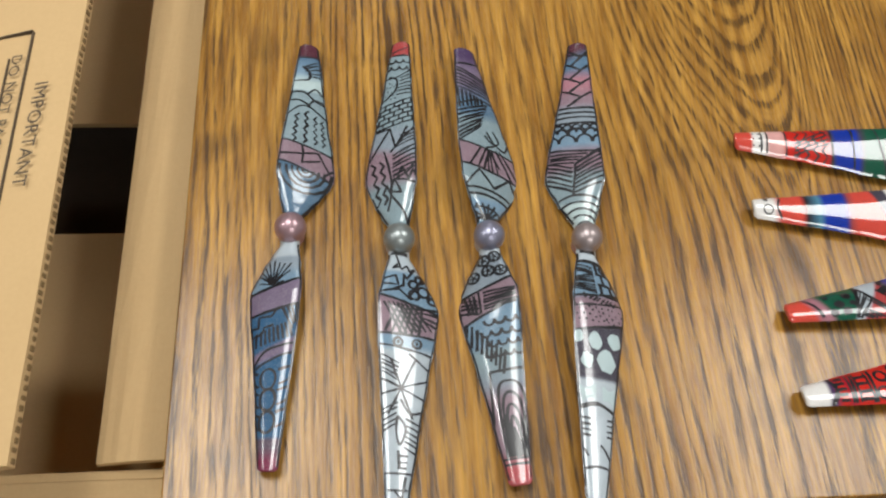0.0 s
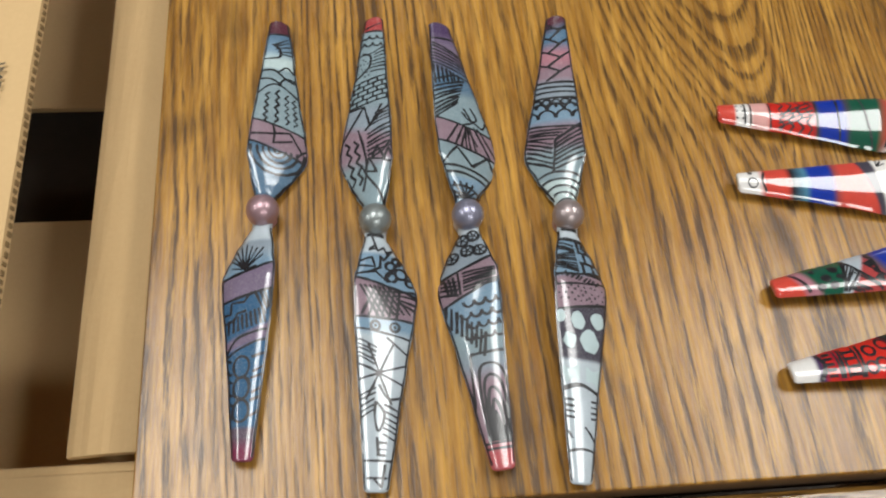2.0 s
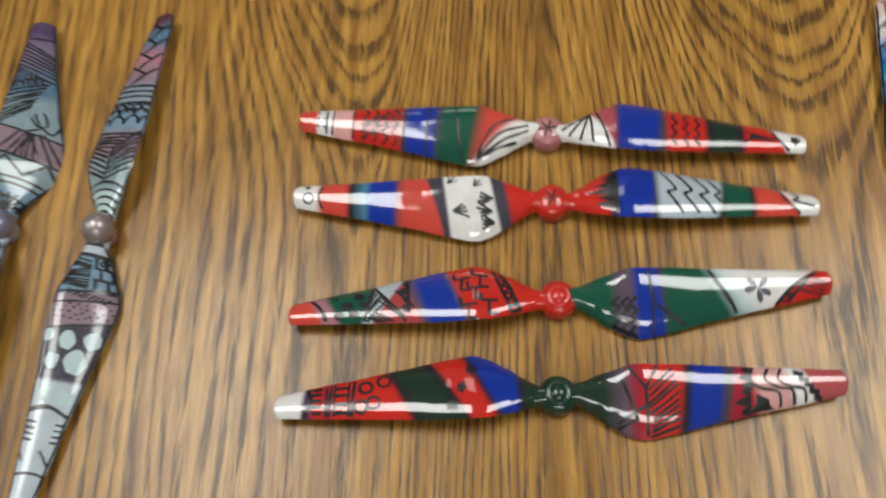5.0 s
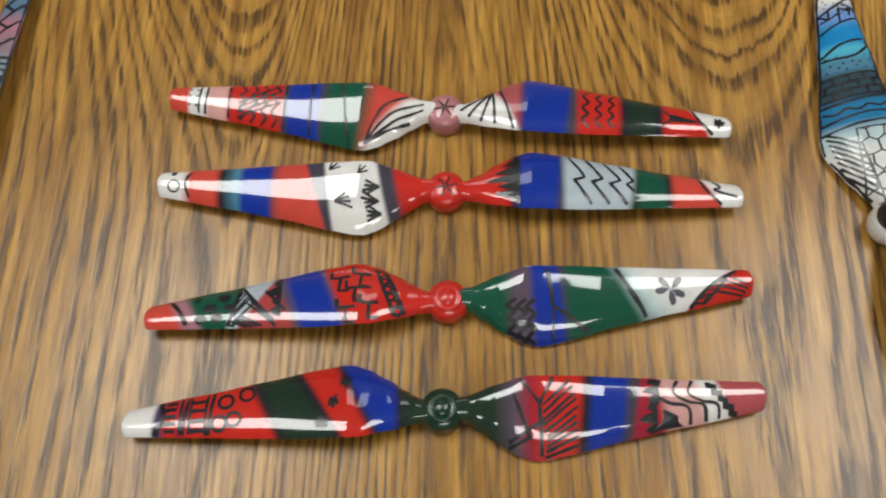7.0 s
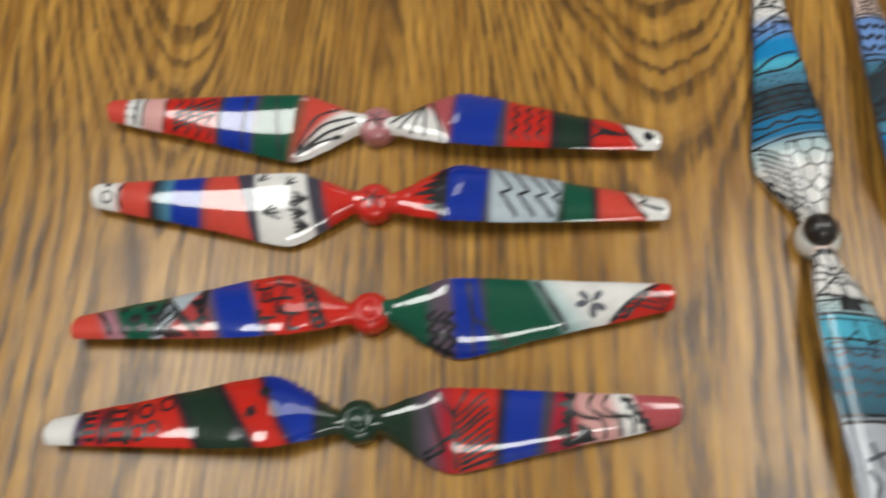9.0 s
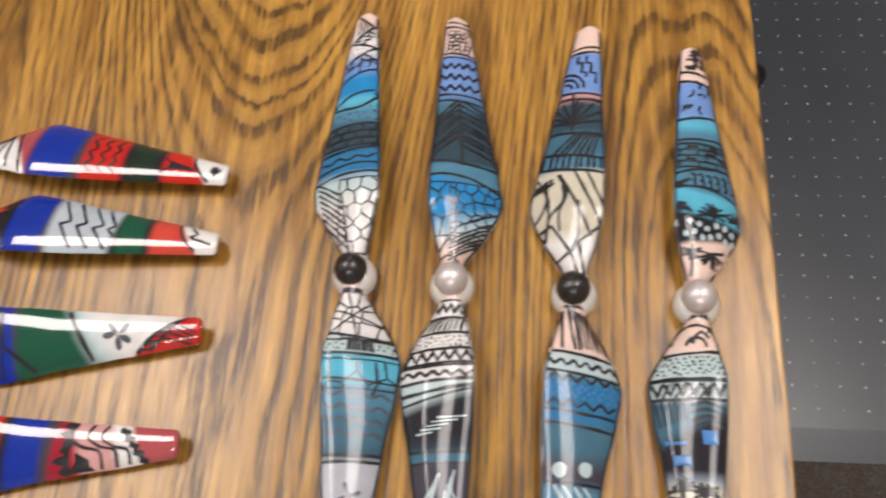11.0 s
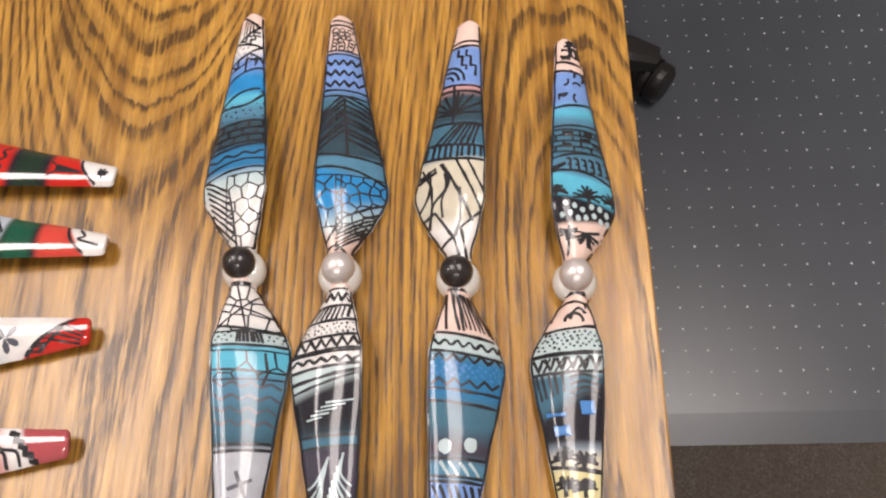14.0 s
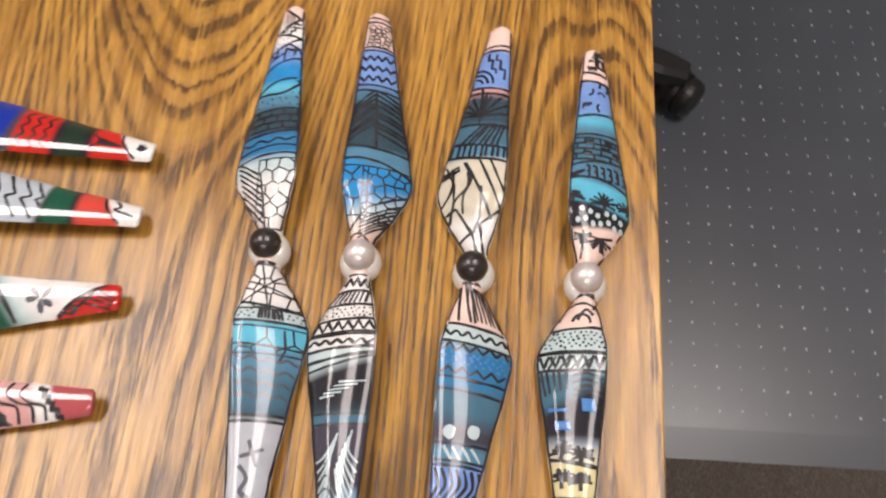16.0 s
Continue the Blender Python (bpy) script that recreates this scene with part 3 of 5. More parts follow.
    def zig(self, a, b, n, amp, w=0.75, steps=1):
        """A zigzag of n strokes from a to b; with steps above 1 a wave."""
        a, b = self.mm(a), self.mm(b)
        dr, dy = b[0] - a[0], b[1] - a[1]
        d = math.hypot(dr, dy) or 1.0
        pts = []
        for i in range(n * steps + 1):
            t = i / (n * steps)
            o = amp * (math.sin(math.pi * (i / steps + 0.5)) if steps > 1 else (1 if i % 2 else -1)) + self.rnd.uniform(-0.12, 0.12) * amp
            pts.append((a[0] + dr * t - dy / d * o, a[1] + dy * t + dr / d * o))
        self.trace(pts, w)

    def wave(self, a, b, n, amp, w=0.75):
        self.zig(a, b, n, amp, w, 5)

    def ring(self, u, s, rad, w=0.75, long=1.0, a0=0, a1=360):
        r, y = self.mm((u, s))
        n = max(6, int((a1 - a0) / 22))
        self.trace([(r + rad * long * math.cos(math.radians(a0 + (a1 - a0) * i / n)), y + rad * math.sin(math.radians(a0 + (a1 - a0) * i / n))) for i in range(n + 1)], w)

    def nest(self, u, s, radii, a0, a1, w=0.75, long=1.0):
        for rad in radii:
            self.ring(u, s, rad, w, long, a0, a1)

    def dot(self, u, s, rad, long=1.0, n=9):
        r, y = self.mm((u, s))
        if self.inside(r, y):
            ph = self.rnd.random()
            self.fill_mm([(r + rad * long * (1 + self.rnd.uniform(-0.12, 0.12)) * math.cos(2 * math.pi * i / n + ph), y + rad * (1 + self.rnd.uniform(-0.12, 0.12)) * math.sin(2 * math.pi * i / n + ph)) for i in range(n)])

    def dots(self, u0, u1, s0, s1, rows, cols, rad=0.5):
        for i in range(rows):
            for k in range(cols):
                u = u0 + (u1 - u0) * (i + 0.5 + self.rnd.uniform(-0.3, 0.3)) / rows
                s = s0 + (s1 - s0) * (k + 0.5 + (0.25 if i % 2 else -0.25) + self.rnd.uniform(-0.2, 0.2)) / cols
                self.dot(u, min(s1, max(s0, s)), rad * self.rnd.uniform(0.75, 1.2), n=6)

    def net(self, u0, u1, s0, s1, size, w=0.75):
        """Irregular cells side by side."""
        pts, row, r = [], 0, u0 * self.bl.R
        box = [self.mm((u, s)) for u in (u0, (u0 + u1) / 2, u1) for s in (s0, s1)]
        lo, hi, r1 = min(b[1] for b in box), max(b[1] for b in box), u1 * self.bl.R
        r += size * 0.5
        while r < r1 + size * 0.3:
            y = lo + size * (0.65 if row % 2 else 0.15)
            while y < hi + 1:
                pts.append((r + self.rnd.uniform(-0.3, 0.3) * size, y + self.rnd.uniform(-0.3, 0.3) * size))
                y += size * 1.05
            r += size * 0.95
            row += 1
        for p, poly in cells_of(pts, u0 * self.bl.R, r1, lo, hi):
            self.trace(poly + poly[:1], w)

    def scales(self, u0, u1, s0, s1, rows, cols, w=0.75, out=True):
        """Rows of overlapping arcs, open towards the tip or the hub."""
        for i in range(rows):
            u = u0 + (u1 - u0) * (i + 0.5) / rows
            a, b = self.mm((u, s0)), self.mm((u, s1))
            rad = (b[1] - a[1]) / cols / 2
            for k in range(cols + 1):
                y = a[1] + rad * (2 * k + (1 if i % 2 else 0))
                a0 = 90 if out else -90
                self.trace([(a[0] + rad * 1.2 * math.cos(math.radians(a0 + 20 * m)), y + rad * math.sin(math.radians(a0 + 20 * m))) for m in range(10)], w)

    def bricks(self, u0, u1, s0, s1, rows, cols, lean=0.0, w=0.7):
        for i in range(rows + 1):
            self.across(u0 + (u1 - u0) * i / rows, lean=lean, s0=s0, s1=s1, w=w)
        for i in range(rows):
            for k in range(cols):
                s = s0 + (s1 - s0) * (k + (0.7 if i % 2 else 0.25)) / cols
                u = u0 + (u1 - u0) * i / rows + lean * (s - 0.5)
                self.line((u, s), (u + (u1 - u0) / rows, s), w=w)

    def star(self, u, s, n, rad, w=0.8, a0=0, spread=360, start=0.0):
        r, y = self.mm((u, s))
        for i in range(n):
            a = math.radians(a0 + spread * i / (n if spread == 360 else max(1, n - 1)))
            q = rad * self.rnd.uniform(0.8, 1.15)
            self.trace([(r + start * math.cos(a), y + start * math.sin(a)), (r + q * math.cos(a), y + q * math.sin(a))], w)

    def palm(self, u, s, rad, way=1, trunk=0.0, w=0.8):
        """A tuft of bent fronds; way +1 spreads it towards the tip."""
        r, y = self.mm((u, s))
        for i in range(9):
            a = math.radians(-95 + 190 * i / 8 + self.rnd.uniform(-8, 8))
            q = rad * self.rnd.uniform(0.75, 1.15)
            self.trace([(r, y), (r + way * q * 0.65 * math.cos(a), y + q * 0.6 * math.sin(a)), (r + way * (q * math.cos(a) - 0.5), y + q * math.sin(a))], w)
        if trunk:
            self.trace([(r, y), (r - way * trunk * 0.5, y + 0.5), (r - way * trunk, y + 0.2)], w * 1.2)

    def spikes(self, u0, u1, n, way=1, s0=0.0, s1=1.0):
        """A dark jagged skyline that rises from u0 to u1."""
        for i in range(n):
            s = s0 + (s1 - s0) * (i + 0.5) / n
            h = u0 + (u1 - u0) * self.rnd.uniform(0.45, 1.0)
            d = (s1 - s0) / n * 0.55
            self.fill((u0, s - d), (u0 + (h - u0) * 0.6, s - d * 0.8), (h, s - 0.1 * d), (h, s + 0.1 * d), (u0 + (h - u0) * 0.5, s + d * 0.8), (u0, s + d))

    def rim(self, w=0.8):
        """A pen line along both edges."""
        for e in (0, 1):
            self.trace([(r, self.bl.edges(r)[e] + (0.5 if e == 0 else -0.5)) for r in np.arange(8.0, self.bl.R - 1.0, 1.6)], w / self.nib)

    def flush(self, parent):
        for tone, (v, f) in self.inks.items():
            if f:
                name, material = {"ink": ("pen_drawing", INK), "pale": ("pale_marking", PALE), "blue": ("blue_marking", NAVY), "grey": ("pen_drawing", GREY_INK)}[tone]
                ob = new(name, mesh_of(name, v, f, material))
                ob.parent = parent
                tagged(ob, kind="stuff")


def dome(r, h0, h1, n=9):
    return [(r * math.cos(math.pi / 2 * i / n), h0 + (h1 - h0) * math.sin(math.pi / 2 * i / n)) for i in range(n)] + [(0, h1)]


def ball(r, z, n=14):
    return [(max(0.0, r * math.sin(math.pi * i / n)) if 0 < i < n else 0.0, z - r * math.cos(math.pi * i / n)) for i in range(n + 1)]


def propeller(x, y, angle, length, side, cap, halves, label, group, seed, twist, nib=1.0, soft=1.8, outline=True, crown=0.5, finish=SATIN):
    """A two-bladed propeller that lies on the table. side +1: each blade bulges to the left of its outward way. halves: (width, bands, drawing) of each blade."""
    k = length / 0.24
    p = base("propeller", pose(x, y, T, 0, 0, angle), label, "propeller", group)
    for turn, (wide, bands, drawing, *pace) in zip((0, 180), halves):
        bl = Blade(k, bands, wide, twist, soft, crown, *pace)
        ob = new("blade", blade_mesh(bl, side, finish))
        ob.parent = p
        ob.matrix_basis = pose(0, 0, 0, 0, 0, turn)
        pen = Pen(bl, side, seed + turn, nib)
        drawing(pen)
        if outline:
            pen.use("ink").rim()
        pen.flush(ob)
    mm = lambda prof: [(a / 1000, b / 1000) for a, b in prof]  # noqa: E731
    style, tone, top = cap
    if style == "ball":            # silver ball on a low collar
        part("hub", lathe(mm([(0, 0.0), (5.6, 0.0), (6.2, 0.8), (6.2, 5.0), (5.8, 7.0), (0, 7.5)])), tone, p, smooth=True)
        part("cap", lathe(mm(ball(7.6, 9.8)), 48), top, p, "silver pearl ball cap", True)
    elif style == "eye":           # white cup that carries a smaller ball
        part("hub", lathe(mm([(0, 0.0), (7.2, 0.0), (8.4, 1.2), (8.9, 3.6), (8.8, 5.6), (8.0, 8.0), (6.6, 9.4), (0, 9.8)]), 48), tone, p, "white glossy hub", True)
        cap_ob = part("cap", lathe(mm(ball(6.7, 11.0)), 48), top, p, "pearl ball cap" if top == PEARL else "black ball cap", True)
        cap_ob.matrix_basis = pose(0.0009, 0.0007 if top == BLACK_CAP else 0.0, 0)
    else:                          # painted round hub
        part("hub", lathe(mm([(0, 0.0), (7.4, 0.0), (8.2, 0.8), (8.4, 5.0), (8.2, 6.6)] + dome(8.0, 7.0, 10.8)), 40), tone, p, smooth=True)
        if style == "ring":
            part("ring", lathe(mm([(4.4, 9.0), (5.4, 9.2), (5.7, 9.9), (5.0, 10.5), (4.2, 10.6), (3.8, 9.8)]), 40), tone, p, smooth=True)
            part("cap", lathe(mm(dome(3.7, 9.8, 12.0)), 32), top, p, smooth=True)
        if style == "cross":
            bm = bmesh.new()
            for i in range(6):         # short strokes that bend over the dome
                a = math.radians(12 + 60 * i)
                rows = []
                for q in (0.4, 2.0, 3.4, 4.6):
                    z = 7.0 + 3.8 * math.sqrt(max(0.0, 1 - (q / 8.0) ** 2)) + 0.12
                    rows.append([bm.verts.new(((q * math.cos(a) - o * math.sin(a)) / 1000, (q * math.sin(a) + o * math.cos(a)) / 1000, z / 1000)) for o in (-0.4, 0.4)])
                for e, f in zip(rows, rows[1:]):
                    bm.faces.new((e[0], f[0], f[1], e[1]))
            part("cross_mark", bm, INK, p)
    return p


def hub_paint(name, c, rough=0.18):
    return plain(name, c, rough + 0.1, 0.0, 0.45, scale=200, vary=0.12)


HUB_RED, HUB_GREEN = hub_paint("hub_red", (0.5, 0.018, 0.012)), hub_paint("hub_green", (0.006, 0.03, 0.018))
HUB_PINK, HUB_GREY = hub_paint("hub_pink", (0.34, 0.14, 0.15)), hub_paint("hub_grey", (0.30, 0.27, 0.28))
HUB_CLEAR = hub_paint("hub_rose", (0.40, 0.16, 0.17))

BLUES = "propellers with blue and mauve pen drawings"
A_LABEL = "pale blue and mauve drone propeller, pen doodles"


def shell_and_clouds(p):
    p.nest(.285, .5, (1.6, 4.0, 6.6, 9.4, 12.6), 85, 275, .9)
    p.across(.285, lean=-.06)
    p.across(.41, lean=-.055)
    p.line((.35, 0), (.365, .42))
    p.line((.42, .4), (.37, .45), (.315, .42))
    p.line((.37, .45), (.385, .72), (.30, .9))
    p.line((.32, .42), (.345, .75))
    p.line((.265, .8), (.325, 1))
    for s, w in ((.25, .9), (.47, .9), (.68, .7), (.84, .65)):
        p.zig((.605 - .1 * abs(s - .45), s + .02), (.425, s), 9, .9, w)
    p.curve((.57, .0), (.625, .3), (.625, .6), (.57, 1))
    p.curve((.70, 0), (.71, .4), (.665, .75), (.655, 1))
    p.curve((.70, .5), (.735, .75), (.70, 1))
    p.curve((.77, 0), (.785, .5), (.83, .55), (.86, .25))
    p.curve((.64, .55), (.67, .7), (.665, 1))
    p.curve((.655, 0), (.66, .3), (.635, .6))
    p.hatch((.86, .25), (.91, .85), (.80, 1), (.80, .55), 5)
    p.across(.92, lean=.01)


def grass_and_petals(p):
    p.star(.262, .58, 9, 13, .55, 132, 96)
    p.star(.262, .58, 6, 6, .6, 105, 150)
    p.across(.268, lean=.06, w=1.0)
    p.across(.372, lean=.045, w=1.0)
    p.line((.445, 1), (.445, .82), (.40, .80), (.40, .55), (.36, .40))
    p.line((.485, 1), (.47, .75), (.445, .7), (.435, .5))
    p.hatch((.36, .4), (.46, .12), (.40, .0), (.35, .02), 4, .9)
    p.hatch((.47, .9), (.53, .95), (.48, .05), (.42, .15), 9, .8)
    p.curve((.61, 1), (.545, .7), (.52, .3), (.51, 0))
    p.curve((.62, 1), (.59, .7), (.56, .3), (.55, 0))
    for u in (.655, .735, .82):
        p.ring(u, .6, 3.4, .9, 1.4)
        p.line((u - .035, .35), (u - .055, 0))
        p.line((u - .02, .85), (u - .03, 1))
        p.curve((u + .02, .3), (u + .01, .15), (u - .01, 0))
        p.curve((u + .03, .85), (u + .02, .95), (u, 1))


propeller(0.0515, 0.1350, 86.3, 0.2305, -1, ("ball", HUB_PINK, SILVERS[0]),
          [(0.95, [(.29, "blue", -.06), (.41, "mauve", -.055), (.72, "teal"), (.80, "pale", 0, 6), (.87, "sky", 0, 8), (.92, "blue"), (1, "maroon")], shell_and_clouds),
           (0.82, [(.13, "silver"), (.20, "grey", 0, 6), (.268, "sky", .06), (.372, "purple", .045), (.52, "deep", .08), (.57, "purple", .06), (.88, "deep"), (.94, "plum", 0, 6), (1, "magenta", 0, 6)], grass_and_petals)],
          A_LABEL + ", magenta tip", BLUES, 11, 24, 1.45)


def wedges_and_bricks(p):
    p.curve((0.06, .05), (.13, .3), (.20, .55), (.245, .62))
    for u, s in ((.235, .45), (.285, .3), (.27, .08)):
        p.line((u - .02, s + .1), (u + .035, s), (u - .03, s - .14), (u - .02, s + .1), w=.9)
    p.curve((.13, .75), (.22, .52), (.32, .55), (.41, .7))
    for s in (.72, .9):
        p.zig((.36, s), (.16, s - .02), 8, 1.0, .9)
    p.hatch((.27, .48), (.31, .02), (.45, 0), (.39, .5), 6, .9)
    p.line((.26, .48), (.29, .2), (.35, 0))
    p.line((.40, .55), (.47, .3), (.53, .0), w=.9)
    p.hatch((.42, .42), (.46, 0), (.53, 0), (.49, .35), 4)
    p.line((.36, 1), (.52, .62), (.42, .45), (.53, .2))
    p.line((.52, .62), (.51, .95))
    p.bricks(.54, .66, 0, 1, 5, 4, -.05)
    p.curve((.66, 1), (.72, .6), (.78, .55), (.80, .85))
    p.dots(.67, .77, .55, .9, 5, 3, .45)
    p.hatch((.69, .55), (.70, 0), (.83, 0), (.80, .4), 6)
    p.curve((.79, 1), (.80, .5), (.84, 0))
    p.scales(.84, .915, 0, 1, 2, 3, .85)
    p.across(.92)
    p.line((.935, .9), (.965, .15), w=.7)


def blocks_bubbles_net(p):
    p.across(.065, w=1.2)
    p.line((.07, .35), (.12, .45), (.13, .2))
    p.zig((.115, .25), (.13, .85), 5, 1.4, .9)
    p.line((.12, .9), (.17, .55), (.15, .5), (.20, .45), (.23, .2), w=1)
    p.line((.18, 0), (.16, .3), (.20, .35), (.20, .05))
    p.line((.24, .0), (.22, .35), (.26, .55))
    p.line((.255, .5), (.15, 1), w=1)
    for u, s, q in ((.19, .66, 2.1), (.165, .84, 1.9), (.215, .82, 2.7), (.235, .62, 2.2), (.245, .93, 1.8)):
        p.ring(u, s, q, 1.1)
    p.across(.275, lean=.05, w=1.0)
    p.hatch((.29, .6), (.27, 1), (.37, 1), (.34, .7), 4, .9)
    p.hatch((.28, .05), (.40, .35), (.37, .95), (.28, .55), 7, .9)
    p.hatch((.39, .05), (.28, .30), (.29, .75), (.40, .75), 6, .9)
    p.across(.40, w=.9)
    for s in (.35, .68):
        p.ring(.43, s, 2.0, 1.0)
        p.dot(.43, s, .8)
    p.across(.455, lean=.03)
    p.hatch((.47, .05), (.50, .4), (.58, .35), (.55, .05), 5)
    p.star(.60, .45, 8, 13, .8, 20)
    p.line((.47, .55), (.53, 1))
    p.hatch((.64, .40), (.67, .0), (.77, .0), (.74, .35), 5)
    p.curve((.64, .45), (.69, .7), (.68, 1))
    p.curve((.70, .4), (.74, .62), (.80, .5), (.76, .38), (.70, .4))
    p.hatch((.70, .6), (.72, .95), (.84, .95), (.82, .6), 6)
    p.line((.82, .45), (.88, .5))
    p.hatch((.83, .45), (.83, .75), (.89, .75), (.89, .45), 3)
    p.across(.90, .955)
    p.line((.955, .35), (.985, .7), (.91, .75))


propeller(0.1030, 0.1282, 87.4, 0.2485, 1, ("ball", HUB_GREY, SILVERS[1]),
          [(0.80, [(.25, "teal", 0, 6), (.40, "mauve", .06, 5), (.52, "grey", 0, 5), (.92, "teal"), (1, "brick")], wedges_and_bricks),
           (0.90, [(.14, "silver"), (.275, "sky", .05), (.40, "mauve"), (.455, "sky", 0, 4), (1, "silver", 0, 8)], blocks_bubbles_net)],
          A_LABEL + ", red tip", BLUES, 23, 24, 1.45)


def tent_and_rays(p):
    p.star(.075, .5, 8, 9, .9, -72, 144)
    p.across(.115, .17, .195, bow=.015, lean=-.03, w=.95)
    p.across(.30, lean=-.05, w=.95)
    p.line((.215, 0), (.30, .3), (.225, .55), (.285, .8), (.22, 1), w=.95)
    p.star(.42, .55, 2, 13, .8, 158, 40, 1)
    for s, t in ((.15, .4), (.28, .5), (.46, .53), (.53, .56), (.62, .60), (.85, .68), (1, .75)):
        p.line((.30 - .05 * (s - .5), s), (.425, t))
    p.across(.425, lean=-.06)
    p.hatch((.44, .02), (.54, .5), (.68, .85), (.63, .0), 8, .9)
    p.curve((.50, .55), (.46, .65), (.47, .8), (.53, .75))
    p.curve((.46, .7), (.43, .85), (.47, .98))
    p.line((.43, .5), (.45, .7), (.52, .6))
    p.hatch((.64, .05), (.76, .02), (.70, .75), (.67, .75), 7, .9)
    p.line((.66, 0), (.70, .6), (.68, 1))
    p.hatch((.76, .0), (.70, .95), (.82, 1), (.89, .1), 7, .85)
    p.across(.905)


def wheels_and_arches(p):
    for u, s in ((.105, .72), (.095, .35), (.17, .85), (.155, .52), (.165, .22)):
        p.ring(u, s, 2.7, .85)
        p.star(u, s, 5, 2.5, .55, 20)
    p.line((.125, .65), (.14, .55))
    p.line((.155, .42), (.16, .3))
    p.across(.225, lean=.05, w=1.0)
    p.across(.335, lean=.07, w=1.0)
    p.line((.24, .68), (.335, .65))
    p.hatch((.25, .97), (.27, .68), (.34, .68), (.32, .97), 4, .9)
    p.hatch((.25, .93), (.33, .86), (.33, .70), (.25, .73), 3, .9)
    p.hatch((.24, .6), (.25, .05), (.32, .05), (.33, .6), 6, .9)
    p.scales(.345, .52, 0, .55, 4, 3, .95, False)
    for i in range(9):
        a = .36 + .018 * i
        p.line((a, .92 - .07 * i), (a + .085, 1.02 - .07 * i), w=.95)
    p.across(.575, s1=.75, w=1.0)
    p.line((.575, .75), (.80, .98))
    for i, q in enumerate((1.2, 3.0, 5.0, 7.2, 9.6, 12.2)):
        top = .84 - .045 * i
        p.curve((.90, .36 + .085 * i), (top + .05, .38 + .06 * i), (top, .42), (top + .05, .40 - .065 * i), (.90, .36 - .085 * i), w=.95)
    p.across(.905, .925)


propeller(0.1465, 0.1290, 91.9, 0.2385, -1, ("ball", HUB_GREY, SILVERS[2]),
          [(1.06, [(.17, "sky"), (.30, "teal", -.05, 3), (.425, "mauve", -.06), (.60, "teal", 0, 6), (.74, "blue", 0, 12), (.90, "purple", 0, 10), (1, "violet")], tent_and_rays),
           (0.88, [(.08, "silver"), (.225, "grey", .05), (.335, "mauve", .07), (.48, "sky", 0, 4), (.575, "teal", 0, 8), (.65, "grey", 0, 8), (.91, "mauve", 0, 8), (1, "salmon")], wheels_and_arches)],
          A_LABEL + ", salmon tip", BLUES, 37, 34, 1.45)


def braids_and_fans(p):
    for i in range(5):
        p.across(.05 + .03 * i, lean=.01, bow=.025, s1=.95, w=1.0)
    p.hatch((.20, .62), (.25, 1), (.37, 1), (.33, .55), 6, .95)
    p.hatch((.20, .60), (.24, 0), (.42, 0), (.34, .50), 8, .95)
    p.line((.19, .62), (.34, .5), (.42, 0))
    p.hatch((.35, .95), (.34, .55), (.39, .25), (.40, .95), 4, .9)
    p.across(.405, lean=.02, w=.95)
    p.scales(.43, .50, 0, 1, 2, 3, 1.0, False)
    p.scales(.49, .53, 0, 1, 2, 5, .9, False)
    for u in (.55, .58, .605, .63):
        p.across(u, w=.95)
    for i in range(4):
        u = .64 + .075 * i
        p.line((u, .75), (u + .05, .35), (u + .085, 0), w=1.0)
        p.line((u + .05, .4), (u + .09, 1), w=1.0)
    p.across(.925)


def blocks_and_pebbles(p):
    p.across(.06, .105, w=1.3)
    p.bricks(.11, .24, .55, 1, 3, 2, 0, 1.1)
    p.ring(.13, .82, 1.3, .9)
    p.hatch((.115, .05), (.125, .5), (.165, .5), (.155, .05), 3, .9)
    p.hatch((.17, .0), (.15, .5), (.24, .5), (.235, 0), 8, .7)
    p.across(.245, lean=-.04, w=1.0)
    p.hatch((.262, .9), (.285, .8), (.265, .1), (.245, .2), 9, .7)
    p.across(.285, lean=-.04)
    p.dots(.29, .36, .03, .97, 4, 8, .6)
    p.across(.375, lean=-.05, w=1.0)
    p.use("pale")
    for u, s, q in ((.42, .82, 3.4), (.43, .42, 3.4), (.42, .08, 2.4), (.505, .68, 4.4), (.505, .25, 3.0)):
        p.dot(u, s, q, 1.25, 12)
    p.fill((.60, .95), (.60, .6), (.65, .62), (.67, .95))
    p.fill((.595, .45), (.60, .05), (.66, .1), (.645, .45))
    p.use("ink")
    p.curve((.69, .95), (.665, .5), (.68, .05), w=1.4)
    for u in (.72, .74, .76, .78):
        p.line((u, 1), (u, .78))
        p.line((u, .3), (u - .005, 0))
    p.curve((.86, .95), (.83, .75), (.81, .6))
    p.curve((.85, .2), (.83, .1), (.82, 0))
    p.across(.895, bow=-.01)


propeller(0.1945, 0.1270, 84.2, 0.2520, 1, ("ball", HUB_PINK, SILVERS[3]),
          [(0.88, [(.16, "pale"), (.30, "teal", 0, 6), (.42, "mauve", 0, 6), (.53, "sky", 0, 4), (.64, "grey", 0, 5), (.72, "mauve", 0, 8), (.82, "rose", 0, 8), (.93, "blue", -.04, 8), (1, "maroon")], braids_and_fans),
           (0.82, [(.10, "silver"), (.25, "sky", -.04), (.375, "mauve", -.05), (.575, "coal"), (1, "silver")], blocks_and_pebbles)],
          A_LABEL + ", dark maroon tip", BLUES, 41, 24, 1.45)

REDS = "propellers with red, blue and green bands"
B_LABEL = "glossy drone propeller, red blue green bands"


